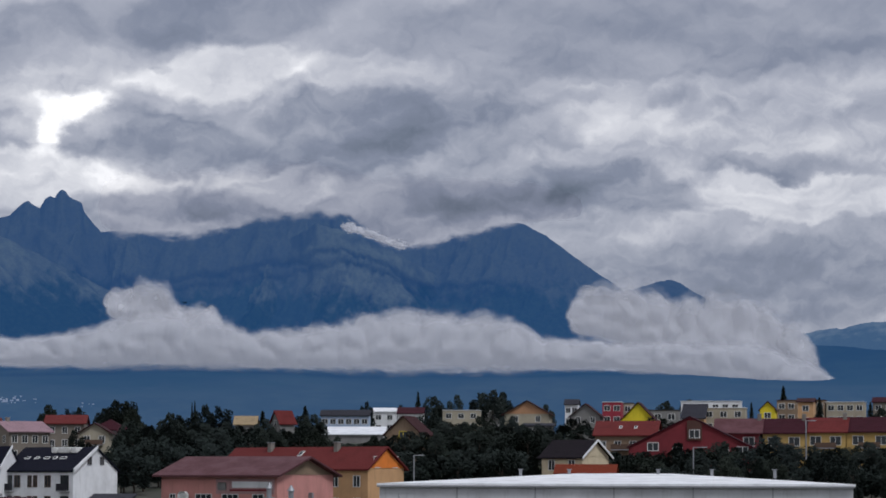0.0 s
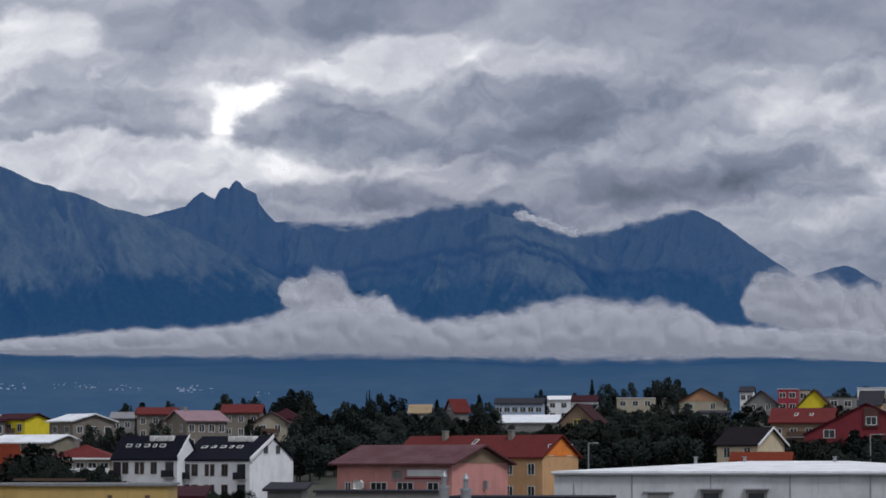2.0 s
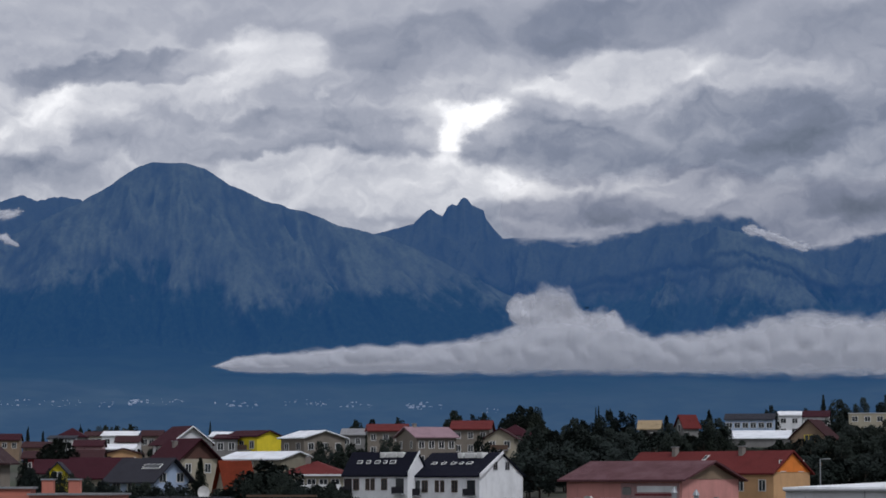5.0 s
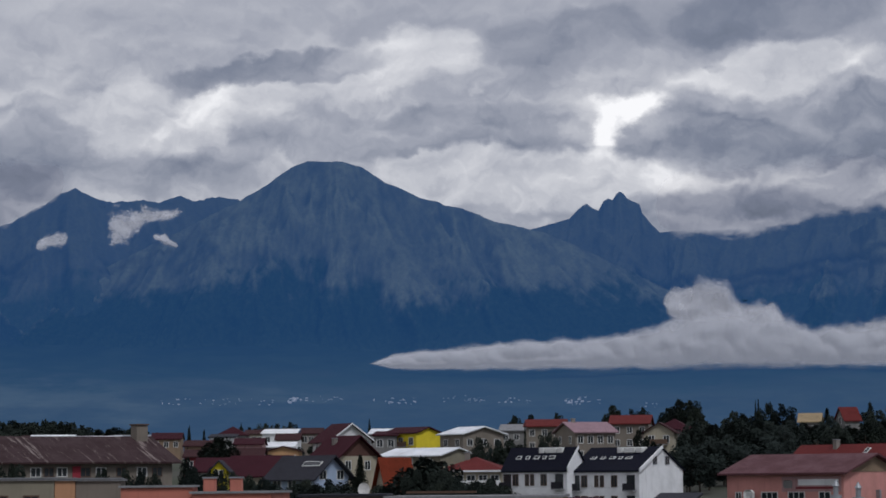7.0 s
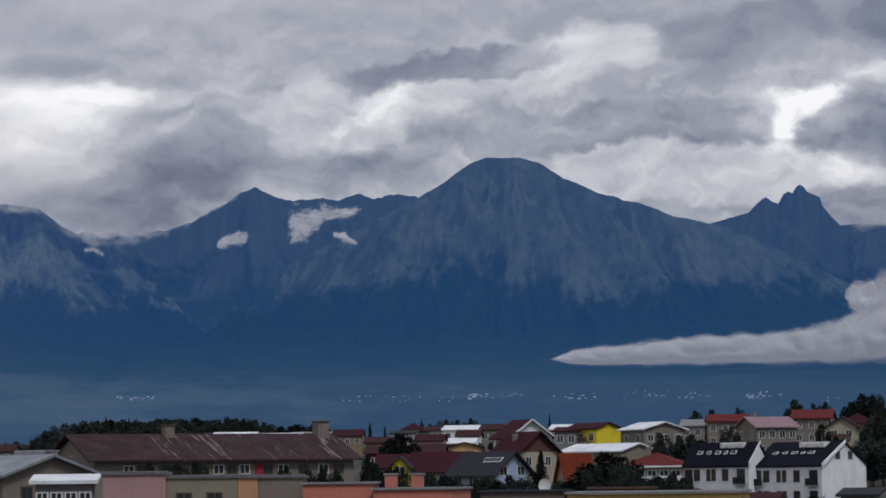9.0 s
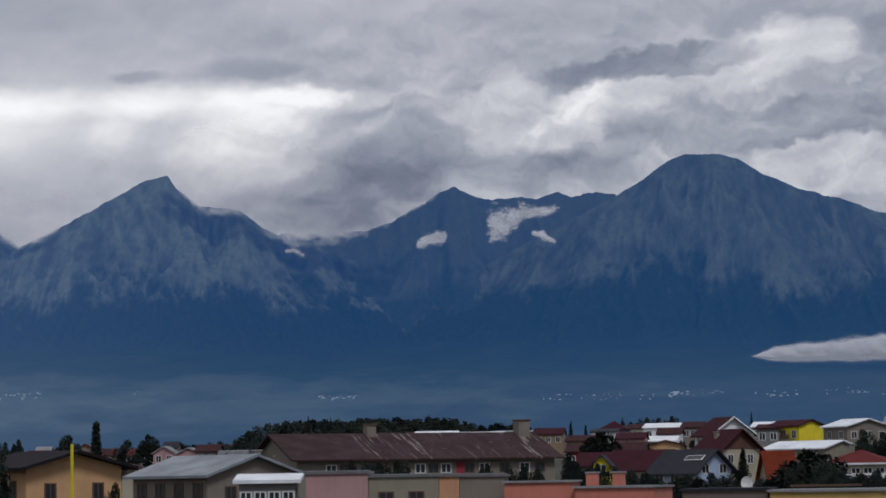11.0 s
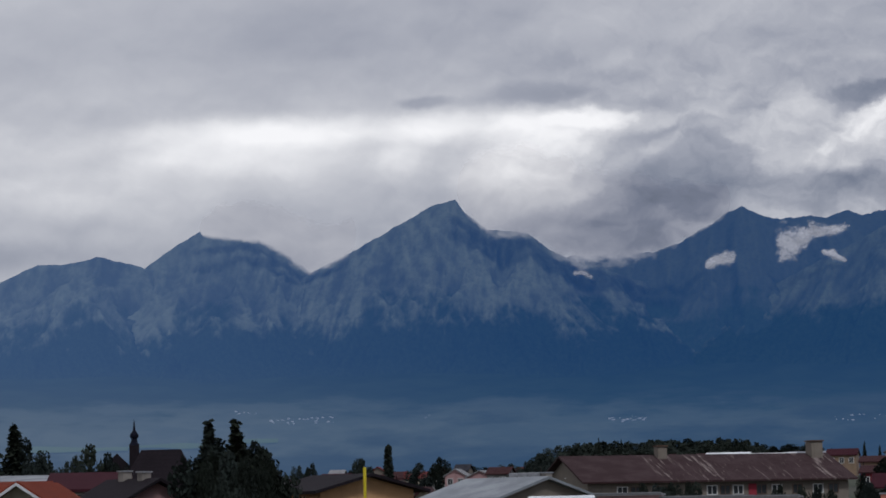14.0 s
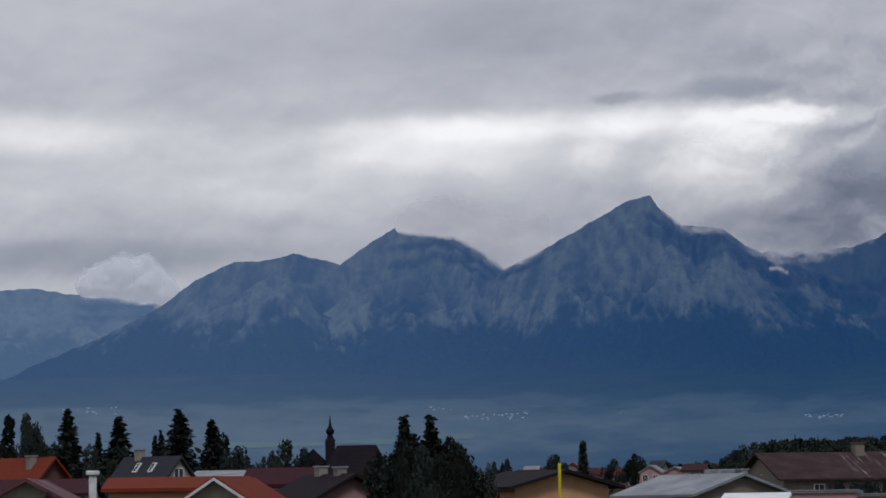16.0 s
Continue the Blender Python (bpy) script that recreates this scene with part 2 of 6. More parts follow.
def sheet(name, colour, metal=0.0, rough=0.55, rust=0.0, rust_colour=(0.16, 0.07, 0.045), streak=(0.5, 1.3, 0.5), fresh=None):
    """Painted or bare sheet metal with standing seams and patches of wear."""
    m, n, shader, where = start(name)
    wave = n.add("ShaderNodeTexWave")
    wave.wave_type, wave.bands_direction = "BANDS", "X"
    n.link(where, wave.inputs["Vector"])
    wave.inputs["Scale"].default_value = 0.55
    patch = n.noise(where, 0.4, 6.0, 0.62)
    fleck = n.noise(n.vec("MULTIPLY", where, streak), 0.8, 6.0, 0.7)
    col = n.mix(n.ramp(patch, 0.35, 0.7), colour, tint(colour, 0.78))
    if rust:
        worn = n.ramp(n.math("ADD", fleck, n.math("MULTIPLY", patch, 0.45)), 0.90 - rust * 0.3, 1.02 - rust * 0.3)
        if fresh:
            # the first stretch of the roof was renewed and shows no wear
            along = n.add("ShaderNodeSeparateXYZ")
            n.link(where, along.inputs[0])
            worn = n.math("MULTIPLY", worn, n.ramp(along.outputs[1], fresh - 0.6, fresh + 0.6))
        col = n.mix(worn, col, rust_colour)
    n.link(col, shader.inputs["Base Color"])
    shader.inputs["Metallic"].default_value = metal
    n.link(n.ramp(patch, 0.3, 0.7, rough - 0.1, rough + 0.15), shader.inputs["Roughness"])
    bump(n, shader, n.ramp(wave.outputs["Fac"], 0.9, 1.0), 0.5, 0.04)
    return m


def plain(name, colour, rough=0.6, metal=0.0):
    m, n, shader, where = start(name)
    g = n.noise(where, 3.0, 5.0, 0.6)
    n.link(n.mix(n.ramp(g, 0.3, 0.75), colour, tint(colour, 0.75)), shader.inputs["Base Color"])
    shader.inputs["Roughness"].default_value, shader.inputs["Metallic"].default_value = rough, metal
    return m


def foliage(name, colour, light):
    m, n, shader, where = start(name)
    island = n.add("ShaderNodeNewGeometry").outputs["Random Per Island"]
    tree = n.add("ShaderNodeObjectInfo").outputs["Random"]
    broad = n.noise(where, 0.7, 3.0, 0.5)
    col = n.mix(n.math("MULTIPLY", island, n.ramp(broad, 0.3, 0.7)), colour, light)
    col = n.mix(n.math("MULTIPLY", tree, 0.4), col, (0.018, 0.022, 0.008))
    n.link(col, shader.inputs["Base Color"])
    shader.inputs["Roughness"].default_value = 0.85
    shader.inputs["Specular IOR Level"].default_value = 0.2
    return m


# haze put in as surface glow: low down, high up, low in the west
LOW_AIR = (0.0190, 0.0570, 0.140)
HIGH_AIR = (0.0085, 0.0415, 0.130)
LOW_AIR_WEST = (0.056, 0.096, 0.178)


def distance(name, haze, build):
    """Far land: its own surface, with the haze of the blue air put into the material as a faint glow."""
    m = bpy.data.materials.new(name)
    m.use_nodes = True
    n = Nodes(m.node_tree)
    where = n.add("ShaderNodeNewGeometry")
    skin = n.add("ShaderNodeBsdfDiffuse")
    n.put(build(n, where.outputs["Position"], where.outputs["Normal"]), skin.inputs[0])
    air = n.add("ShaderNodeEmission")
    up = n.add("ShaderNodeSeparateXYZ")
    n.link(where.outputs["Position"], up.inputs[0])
    # the haze glow is set brighter in the west
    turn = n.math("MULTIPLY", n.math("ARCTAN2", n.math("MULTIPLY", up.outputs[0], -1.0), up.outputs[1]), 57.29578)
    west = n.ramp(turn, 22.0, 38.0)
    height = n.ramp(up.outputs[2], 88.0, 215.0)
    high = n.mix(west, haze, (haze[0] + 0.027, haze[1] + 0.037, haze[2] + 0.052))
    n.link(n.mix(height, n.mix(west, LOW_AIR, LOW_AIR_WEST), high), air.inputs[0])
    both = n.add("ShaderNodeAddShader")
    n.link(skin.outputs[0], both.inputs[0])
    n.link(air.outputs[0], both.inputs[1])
    n.link(both.outputs[0], n.add("ShaderNodeOutputMaterial").inputs[0])
    return m


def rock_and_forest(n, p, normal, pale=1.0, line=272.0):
    """Bare ribs and scree above an uneven tree line, with relief shade put into the rock colour; dark woods below that
    reach up the gullies.
    """
    z = n.add("ShaderNodeSeparateXYZ")
    n.link(p, z.inputs[0])
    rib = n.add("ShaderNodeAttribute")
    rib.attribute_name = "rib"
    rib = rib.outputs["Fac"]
    wide = n.noise(n.round_about(p, 1.0, 0.15, 0.9), 0.009, 4.0, 0.55)
    ragged = n.noise(n.round_about(p, 1.3, 0.15, 0.6), 0.05, 6.0, 0.65)
    veins = n.noise(n.round_about(p, 1.5, 0.15, 0.9), 0.05, 6.0, 0.62)
    grit = n.noise(n.round_about(p, 1.0, 0.15, 1.0), 0.16, 5.0, 0.65)
    level = n.math("ADD", z.outputs[2], n.math("MULTIPLY", n.math("SUBTRACT", wide, 0.5), 190.0))
    level = n.math("ADD", level, n.math("MULTIPLY", n.math("SUBTRACT", ragged, 0.5), 130.0))
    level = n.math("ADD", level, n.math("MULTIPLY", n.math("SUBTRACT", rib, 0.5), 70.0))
    # relief shade in the rock tone: ribs paler, gullies darker, mixed with noise
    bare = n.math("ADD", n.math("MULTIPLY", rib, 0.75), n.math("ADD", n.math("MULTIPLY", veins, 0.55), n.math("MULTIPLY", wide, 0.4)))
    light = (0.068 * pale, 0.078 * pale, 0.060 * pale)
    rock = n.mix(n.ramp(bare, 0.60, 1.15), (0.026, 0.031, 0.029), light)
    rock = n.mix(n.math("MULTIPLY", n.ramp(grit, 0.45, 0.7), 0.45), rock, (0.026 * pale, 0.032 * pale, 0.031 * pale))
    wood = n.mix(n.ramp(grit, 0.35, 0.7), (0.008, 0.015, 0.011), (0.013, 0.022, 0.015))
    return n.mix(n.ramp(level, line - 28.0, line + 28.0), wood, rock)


def meadow_and_wood(n, p, normal):
    """Woods in the east and high up, meadows and fields opening to the west."""
    z = n.add("ShaderNodeSeparateXYZ")
    n.link(p, z.inputs[0])
    fields = n.noise(n.round_about(p, 0.2, 0.02, 1.0), 0.03, 5.0, 0.55)
    strips = n.noise(n.round_about(p, 0.2, 0.03, 1.0), 0.08, 5.0, 0.6)
    grass = n.mix(n.ramp(strips, 0.4, 0.65), (0.046, 0.056, 0.046), (0.060, 0.070, 0.056))
    wood = n.mix(n.ramp(strips, 0.4, 0.65), (0.020, 0.026, 0.020), (0.028, 0.035, 0.026))
    west = n.ramp(z.outputs[0], -1500.0, -300.0, 0.22, 0.66)
    open_land = n.ramp(n.math("SUBTRACT", fields, west), -0.10, 0.20)
    edge = n.math("ADD", z.outputs[2], n.math("MULTIPLY", n.math("SUBTRACT", fields, 0.5), 110.0))
    land_cover = n.mix(open_land, wood, grass)
    low_wood = n.ramp(n.math("ADD", z.outputs[2], n.math("MULTIPLY", n.math("SUBTRACT", fields, 0.5), 26.0)), 42.0, 50.0)
    land_cover = n.mix(low_wood, wood, land_cover)
    dark_wood = n.mix(n.ramp(strips, 0.35, 0.7), (0.008, 0.015, 0.011), (0.013, 0.022, 0.015))
    edge = n.math("ADD", edge, n.math("MULTIPLY", n.math("SUBTRACT", strips, 0.5), 70.0))
    return n.mix(n.ramp(edge, 92.0, 134.0), land_cover, dark_wood)


def fog(name, solid, lit, deck=False, grain=0.04, ragged=1.5, thin=0.05, spread=0.9, octaves=6.0, full=1.9, bare=0.55):
    """Cloud matter: pale, with an added glow in place of the light scattered in it, thinning out by patches in its
    outer shells. deck: part of the sky's own deck, glowing in its tone.
    """
    m = bpy.data.materials.new(name)
    m.use_nodes = True
    n = Nodes(m.node_tree)
    p = n.add("ShaderNodeNewGeometry").outputs["Position"]
    glow = n.add("ShaderNodeEmission")
    if deck:
        ray = n.vec("NORMALIZE", n.vec("SUBTRACT", p, (0.0, 0.0, EYE)))
        n.link(cloud_tone(n, ray), glow.inputs[0])
        glow.inputs[1].default_value = 0.955
        out = glow.outputs[0]
    else:
        body = n.add("ShaderNodeBsdfDiffuse")
        body.inputs[0].default_value = (0.40, 0.41, 0.445, 1)
        through_light = n.add("ShaderNodeBsdfTranslucent")
        through_light.inputs[0].default_value = (0.40, 0.41, 0.445, 1)
        soft = n.add("ShaderNodeMixShader")
        soft.inputs[0].default_value = 0.4
        n.link(body.outputs[0], soft.inputs[1])
        n.link(through_light.outputs[0], soft.inputs[2])
        glow.inputs[0].default_value, glow.inputs[1].default_value = (0.85, 0.88, 1.0, 1), lit
        both = n.add("ShaderNodeAddShader")
        n.link(soft.outputs[0], both.inputs[0])
        n.link(glow.outputs[0], both.inputs[1])
        out = both.outputs[0]
    # the matter thins out towards the upper and lower rim of the roll, and by wisps
    rim = n.add("ShaderNodeAttribute")
    rim.attribute_name = "thickness"
    puff = n.noise(n.vec("MULTIPLY", p, (0.7, 0.7, 1.2)), grain, octaves, 0.58)
    depth = n.math("ADD", n.math("MULTIPLY_ADD", rim.outputs["Fac"], full, -bare), n.math("MULTIPLY", n.math("SUBTRACT", puff, 0.5), ragged))
    clear = n.add("ShaderNodeBsdfTransparent")
    fade = n.add("ShaderNodeMixShader")
    n.link(n.ramp(depth, thin + 0.25 * (1 - solid), thin + spread, 0.0, solid), fade.inputs[0])
    n.link(clear.outputs[0], fade.inputs[1])
    n.link(out, fade.inputs[2])
    out = fade.outputs[0]
    n.link(out, n.add("ShaderNodeOutputMaterial").inputs[0])
    return m


GLASS = plain("window_glass", (0.03, 0.035, 0.04), 0.12)
WHITE_TRIM = plain("white_trim", (0.72, 0.72, 0.7), 0.6)
BROWN_TRIM = plain("brown_trim", (0.10, 0.055, 0.035), 0.7)
ZINC = plain("grey_metal", (0.32, 0.33, 0.35), 0.45, 0.4)
CHIMNEY = plaster("chimney_plaster", (0.25, 0.225, 0.2), 0.6)
LEAF_DARK = foliage("broadleaf_foliage", (0.012, 0.0185, 0.018), (0.018, 0.028, 0.023))
LEAF_FIR = foliage("conifer_foliage", (0.009, 0.014, 0.012), (0.016, 0.024, 0.017))
BARK = plain("bark", (0.06, 0.045, 0.035), 0.95)

PLASTER = {k: plaster("plaster_" + k, c) for k, c in dict(
    white=(0.78, 0.79, 0.8), cream=(0.40, 0.355, 0.27), grey=(0.22, 0.215, 0.21), beige=(0.21, 0.18, 0.15), yellow=(0.78, 0.62, 0.03),
    ochre=(0.50, 0.33, 0.11), pink=(0.60, 0.27, 0.24), orange=(0.78, 0.22, 0.035), red=(0.19, 0.022, 0.03), salmon=(0.52, 0.18, 0.13), dusky=(0.15, 0.115, 0.105),
    blue=(0.36, 0.45, 0.6), brown=(0.26, 0.18, 0.12), olive=(0.25, 0.225, 0.17), peach=(0.58, 0.34, 0.17), rose=(0.42, 0.25, 0.25),
    silver=(0.62, 0.63, 0.65), sand=(0.62, 0.52, 0.36), bright=(0.82, 0.83, 0.85), crimson=(0.32, 0.03, 0.05), plank=(0.10, 0.045, 0.035), tan=(0.50, 0.27, 0.15), mustard=(0.50, 0.34, 0.12)).items()}
ROOF = {k: tiles("roof_tiles_" + k, c) for k, c in dict(
    red=(0.145, 0.027, 0.026), orange=(0.18, 0.032, 0.014), brown=(0.052, 0.02, 0.022), dark=(0.006, 0.007, 0.017), maroon=(0.048, 0.010, 0.017),
    slate=(0.035, 0.035, 0.045), grey=(0.27, 0.27, 0.28), lilac=(0.34, 0.22, 0.25), tan=(0.36, 0.27, 0.16), dusk=(0.015, 0.011, 0.015)).items()}
ROOF["rust"] = sheet("rusty_roof", (0.030, 0.009, 0.011), 0.0, 0.9, 0.40, (0.20, 0.16, 0.15), (0.16, 2.6, 0.16), 9.5)
ROOF["plum"] = sheet("plum_sheet_roof", (0.088, 0.022, 0.028), 0.0, 0.65)
ROOF["white"] = sheet("pale_sheet_roof", (0.52, 0.54, 0.57), 0.0, 0.5, 0.15, (0.4, 0.38, 0.36))
ROOF["pale"] = sheet("light_sheet_roof", (0.84, 0.85, 0.87), 0.0, 0.55)
ROOF["bright"] = sheet("bright_sheet_roof", (0.8, 0.82, 0.85), 0.0, 0.5, 0.1, (0.45, 0.42, 0.4))
ROOF["zinc"] = sheet("zinc_roof", (0.23, 0.25, 0.275), 0.1, 0.5)


# ---------------------------------------------------------------- mesh helpers
def ground_height(x, y):
    """Level near the walker, then a long rise to the crest of the town."""
    d = math.hypot(x, y)
    az = math.degrees(math.atan2(-x, y)) if y > 0 else (60.0 if x < 0 else -60.0)
    crest = 16.0 + 5.0 / (1 + math.exp((az - 6.0) / 2.0)) - 3.0 / (1 + math.exp((24.0 - az) / 2.0))
    k = min(1.0, max(0.0, (d - 170.0) / 600.0))
    z = crest * k * k * (3 - 2 * k)
    if d > 770:
        z += (d - 770) * 0.004
    return z + 0.25 * math.sin(x * 0.03) * math.cos(y * 0.023) * min(1.0, d / 100.0)


def spot(az, d, z=0.0):
    a = radians(az)
    return Vector((-d * math.sin(a), d * math.cos(a), z))


def height_at(el, d):
    return EYE + d * math.tan(radians(el))


def mesh_of(name, bm, material, smooth=False):
    me = bpy.data.meshes.new(name)
    bm.normal_update()
    bm.to_mesh(me)
    bm.free()
    me.materials.append(material)
    if smooth:
        me.polygons.foreach_set("use_smooth", [True] * len(me.polygons))
    return me


def part(name, shape, material, parent, label="", at=None):
    """One mesh object under a thing or under a part; shape is a bmesh or shared mesh data."""
    me = mesh_of(name, shape, material) if isinstance(shape, bmesh.types.BMesh) else shape
    ob = new(name, me)
    ob.parent = parent
    if at is not None:
        ob.matrix_basis = at
    if label:
        tagged(ob, label)
    return ob


def add_box(bm, x0, x1, y0, y1, z0, z1, bevel=0.0):
    vs = [bm.verts.new((x, y, z)) for z in (z0, z1) for x, y in ((x0, y0), (x1, y0), (x1, y1), (x0, y1))]
    faces = [bm.faces.new([vs[i] for i in q]) for q in ((3, 2, 1, 0), (4, 5, 6, 7), (0, 1, 5, 4), (1, 2, 6, 5), (2, 3, 7, 6), (3, 0, 4, 7))]
    if bevel:
        bmesh.ops.bevel(bm, geom=list({e for f in faces for e in f.edges}), offset=bevel, segments=1, affect="EDGES")
    return bm


def box(x0, x1, y0, y1, z0, z1, bevel=0.0):
    return add_box(bmesh.new(), x0, x1, y0, y1, z0, z1, bevel)


def prism(points, along, a, b):
    """A closed solid: a polygon in the plane across the axis 'x' or 'y', drawn out from a to b."""
    bm = bmesh.new()
    ends = []
    for s in (a, b):
        ends.append([bm.verts.new((s, p, q) if along == "x" else (p, s, q)) for p, q in points])
    n = len(points)
    bm.faces.new(ends[0][::-1])
    bm.faces.new(ends[1])
    for i in range(n):
        bm.faces.new((ends[0][i], ends[0][(i + 1) % n], ends[1][(i + 1) % n], ends[1][i]))
    bmesh.ops.recalc_face_normals(bm, faces=bm.faces)
    return bm


shared = {}


def window_mesh(w, h, deep, material, key):
    """A casement: a proud surround with a middle bar."""
    k = ("window", round(w, 2), round(h, 2), key)
    if k not in shared:
        bm = bmesh.new()
        t = 0.09
        add_box(bm, -w / 2 - t, -w / 2 + 0.02, -0.05, 0.02, -h / 2 - t, h / 2 + t)
        add_box(bm, w / 2 - 0.02, w / 2 + t, -0.05, 0.02, -h / 2 - t, h / 2 + t)
        add_box(bm, -w / 2 + 0.02, w / 2 - 0.02, -0.05, 0.02, h / 2, h / 2 + t)
        add_box(bm, -w / 2 + 0.02, w / 2 - 0.02, -0.09, 0.02, -h / 2 - t, -h / 2)
        for i in range(1, max(2, round(w / 0.8))):
            x = -w / 2 + w * i / max(2, round(w / 0.8))
            add_box(bm, x - 0.04, x + 0.04, -0.045, 0.01, -h / 2, h / 2)
        shared[k] = mesh_of("window", bm, material)
    return shared[k]


def pane_mesh(w, h):
    k = ("pane", round(w, 2), round(h, 2))
    if k not in shared:
        shared[k] = mesh_of("pane", box(-w / 2, w / 2, -0.02, 0.0, -h / 2, h / 2), GLASS)
    return shared[k]


def window(parent, x, y, z, w, h, side=False, trim=None, key="white"):
    """One window in the front wall (facing -y) or in the side wall (facing +x)."""
    m = Matrix.Translation((x, y, z)) @ (Matrix.Rotation(radians(90), 4, "Z") if side else Matrix.Identity(4))
    win = part("window", window_mesh(w, h, 0.1, trim or WHITE_TRIM, key), None, parent, "", m)
    part("pane", pane_mesh(w, h), None, win)
    return win


def door(parent, x, z0, w, h, material, y=0.0):
    d = part("door", box(x - w / 2, x + w / 2, y - 0.06, y + 0.02, z0, z0 + h, 0.02), material, parent)
    part("door_handle", box(x + w * 0.32, x + w * 0.40, y - 0.12, y - 0.06, z0 + 1.0, z0 + 1.06), ZINC, d)


def house(name, label, corner, d, eave, ridge, wall, roof, front_az=None, side_az=None, skew=30.0, roof_kind="gable", front=(), side=(), chimney=(), deep=None,
          gable_wall=None, over=0.45, trim=None, win=(1.1, 1.35), category="house", group="", roof_lights=(), balcony=(), light_tall=0.55):
    """A building from its near corner: the long front runs off to one side at front_az, the other wall to side_az.
    eave, ridge: angles above the eye at the distance d. front, side: (columns, first window below the eaves, rows).
    roof_kind: gable (ridge along the front), cross (ridge across the front), hip, shed or flat."""
    k = radians(skew)
    long = d * radians(front_az - corner) / math.cos(k)
    if deep is None:
        deep = d * radians(corner - side_az) / math.sin(k)
    p = spot(corner, d)
    corners = [p + Matrix.Rotation(radians(corner) - k, 3, "Z") @ Vector(c) for c in ((0, 0, 0), (-long, 0, 0), (0, deep, 0), (-long, deep, 0))]
    z0 = min(ground_height(c.x, c.y) for c in corners)
    top = height_at(eave, d) - z0
    mid = height_at(ridge, d + deep * 0.45 * math.cos(k)) - z0
    body = new(name)
    body.empty_display_size = 0.5
    body.matrix_basis = Matrix.Translation((p.x, p.y, z0)) @ Matrix.Rotation(radians(corner) - k, 4, "Z")
    tagged(body, label, category, group)
    skin = PLASTER[wall]
    cover = ROOF[roof]
    low = -0.6
    th = 0.22
    if roof_kind == "gable":
        part("wall", prism([(0, low), (deep, low), (deep, top), (deep / 2, mid - 0.02), (0, top)], "x", -long, 0), skin, body)
        drop = (mid - top) / (deep / 2) * over
        part("roof", prism([(-over, top - drop), (deep / 2, mid), (deep + over, top - drop), (deep + over, top - drop + th), (deep / 2, mid + th), (-over, top - drop + th)], "x", -long - over, over), cover, body)
    elif roof_kind == "cross":
        part("wall", prism([(-long, low), (0, low), (0, top), (-long / 2, mid - 0.02), (-long, top)], "y", 0, deep), skin, body)
        drop = (mid - top) / (long / 2) * over
        part("roof", prism([(-long - over, top - drop), (-long / 2, mid), (over, top - drop), (over, top - drop + th), (-long / 2, mid + th), (-long - over, top - drop + th)], "y", -over, deep + over), cover, body)
    elif roof_kind == "hip":
        part("wall", box(-long, 0, 0, deep, low, top), skin, body)
        bm = bmesh.new()
        e = min(long, deep) / 2
        a = [bm.verts.new(v) for v in ((-long - over, -over, top), (over, -over, top), (over, deep + over, top), (-long - over, deep + over, top))]
        b = [bm.verts.new(v) for v in ((-long - over, -over, top + th), (over, -over, top + th), (over, deep + over, top + th), (-long - over, deep + over, top + th))]
        if long >= deep:
            r = [bm.verts.new((-long + e, deep / 2, mid)), bm.verts.new((-e, deep / 2, mid))]
            caps = ((b[0], b[1], r[1], r[0]), (b[1], b[2], r[1]), (b[2], b[3], r[0], r[1]), (b[3], b[0], r[0]))
        else:
            r = [bm.verts.new((-long / 2, e, mid)), bm.verts.new((-long / 2, deep - e, mid))]
            caps = ((b[0], b[1], r[0]), (b[1], b[2], r[1], r[0]), (b[2], b[3], r[1]), (b[3], b[0], r[0], r[1]))
        bm.faces.new(a[::-1])
        for i in range(4):
            bm.faces.new((a[i], a[(i + 1) % 4], b[(i + 1) % 4], b[i]))
        for f in caps:
            bm.faces.new(f)
        part("roof", bm, cover, body)
    elif roof_kind == "shed":
        part("wall", prism([(0, low), (deep, low), (deep, mid), (0, top)], "x", -long, 0), skin, body)
        part("roof", prism([(-over, top - 0.02), (deep + over, mid), (deep + over, mid + th), (-over, top + th)], "x", -long - over, over), cover, body)
    else:
        part("wall", box(-long, 0, 0, deep, low, top), skin, body)
        part("roof", box(-long - 0.15, 0.15, -0.15, deep + 0.15, top, top + 0.14), cover, body)
    if gable_wall and roof_kind == "gable":
        part("gable", prism([(0.05, top + 0.02), (deep - 0.05, top + 0.02), (deep / 2, mid - 0.12)], "x", 0.0, 0.06), PLASTER[gable_wall], body)
    if gable_wall and roof_kind == "cross":
        part("gable", prism([(-long + 0.05, top + 0.02), (-0.05, top + 0.02), (-long / 2, mid - 0.12)], "y", -0.06, 0.0), PLASTER[gable_wall], body)
    key = trim.name if trim else "white"
    w, h = win
    if front:
        n, first, rows = front
        for j in range(rows):
            z = top - first - 2.9 * j
            for i in range(n):
                window(body, -long * (i + 0.5) / n, 0.0, z, min(w, long / n * 0.7), h, False, trim, key)
    if side:
        n, first, rows = side
        for j in range(rows):
            z = top - first - 2.9 * j
            for i in range(n):
                window(body, 0.0, deep * (i + 0.5) / n, z, min(w, deep / n * 0.7), h, True, trim, key)
    for u, v, tall in chimney:
        cx, cy = -long * u, deep * v
        base = top + (mid - top) * (1 - abs(v - 0.5) * 2) if roof_kind in ("gable", "hip") else mid if roof_kind != "flat" else top
        c = part("chimney", box(cx - 0.35, cx + 0.35, cy - 0.35, cy + 0.35, base - 0.8, base + tall, 0.03), CHIMNEY, body)
        part("chimney_cap", box(cx - 0.42, cx + 0.42, cy - 0.42, cy + 0.42, base + tall, base + tall + 0.1), ZINC, c)
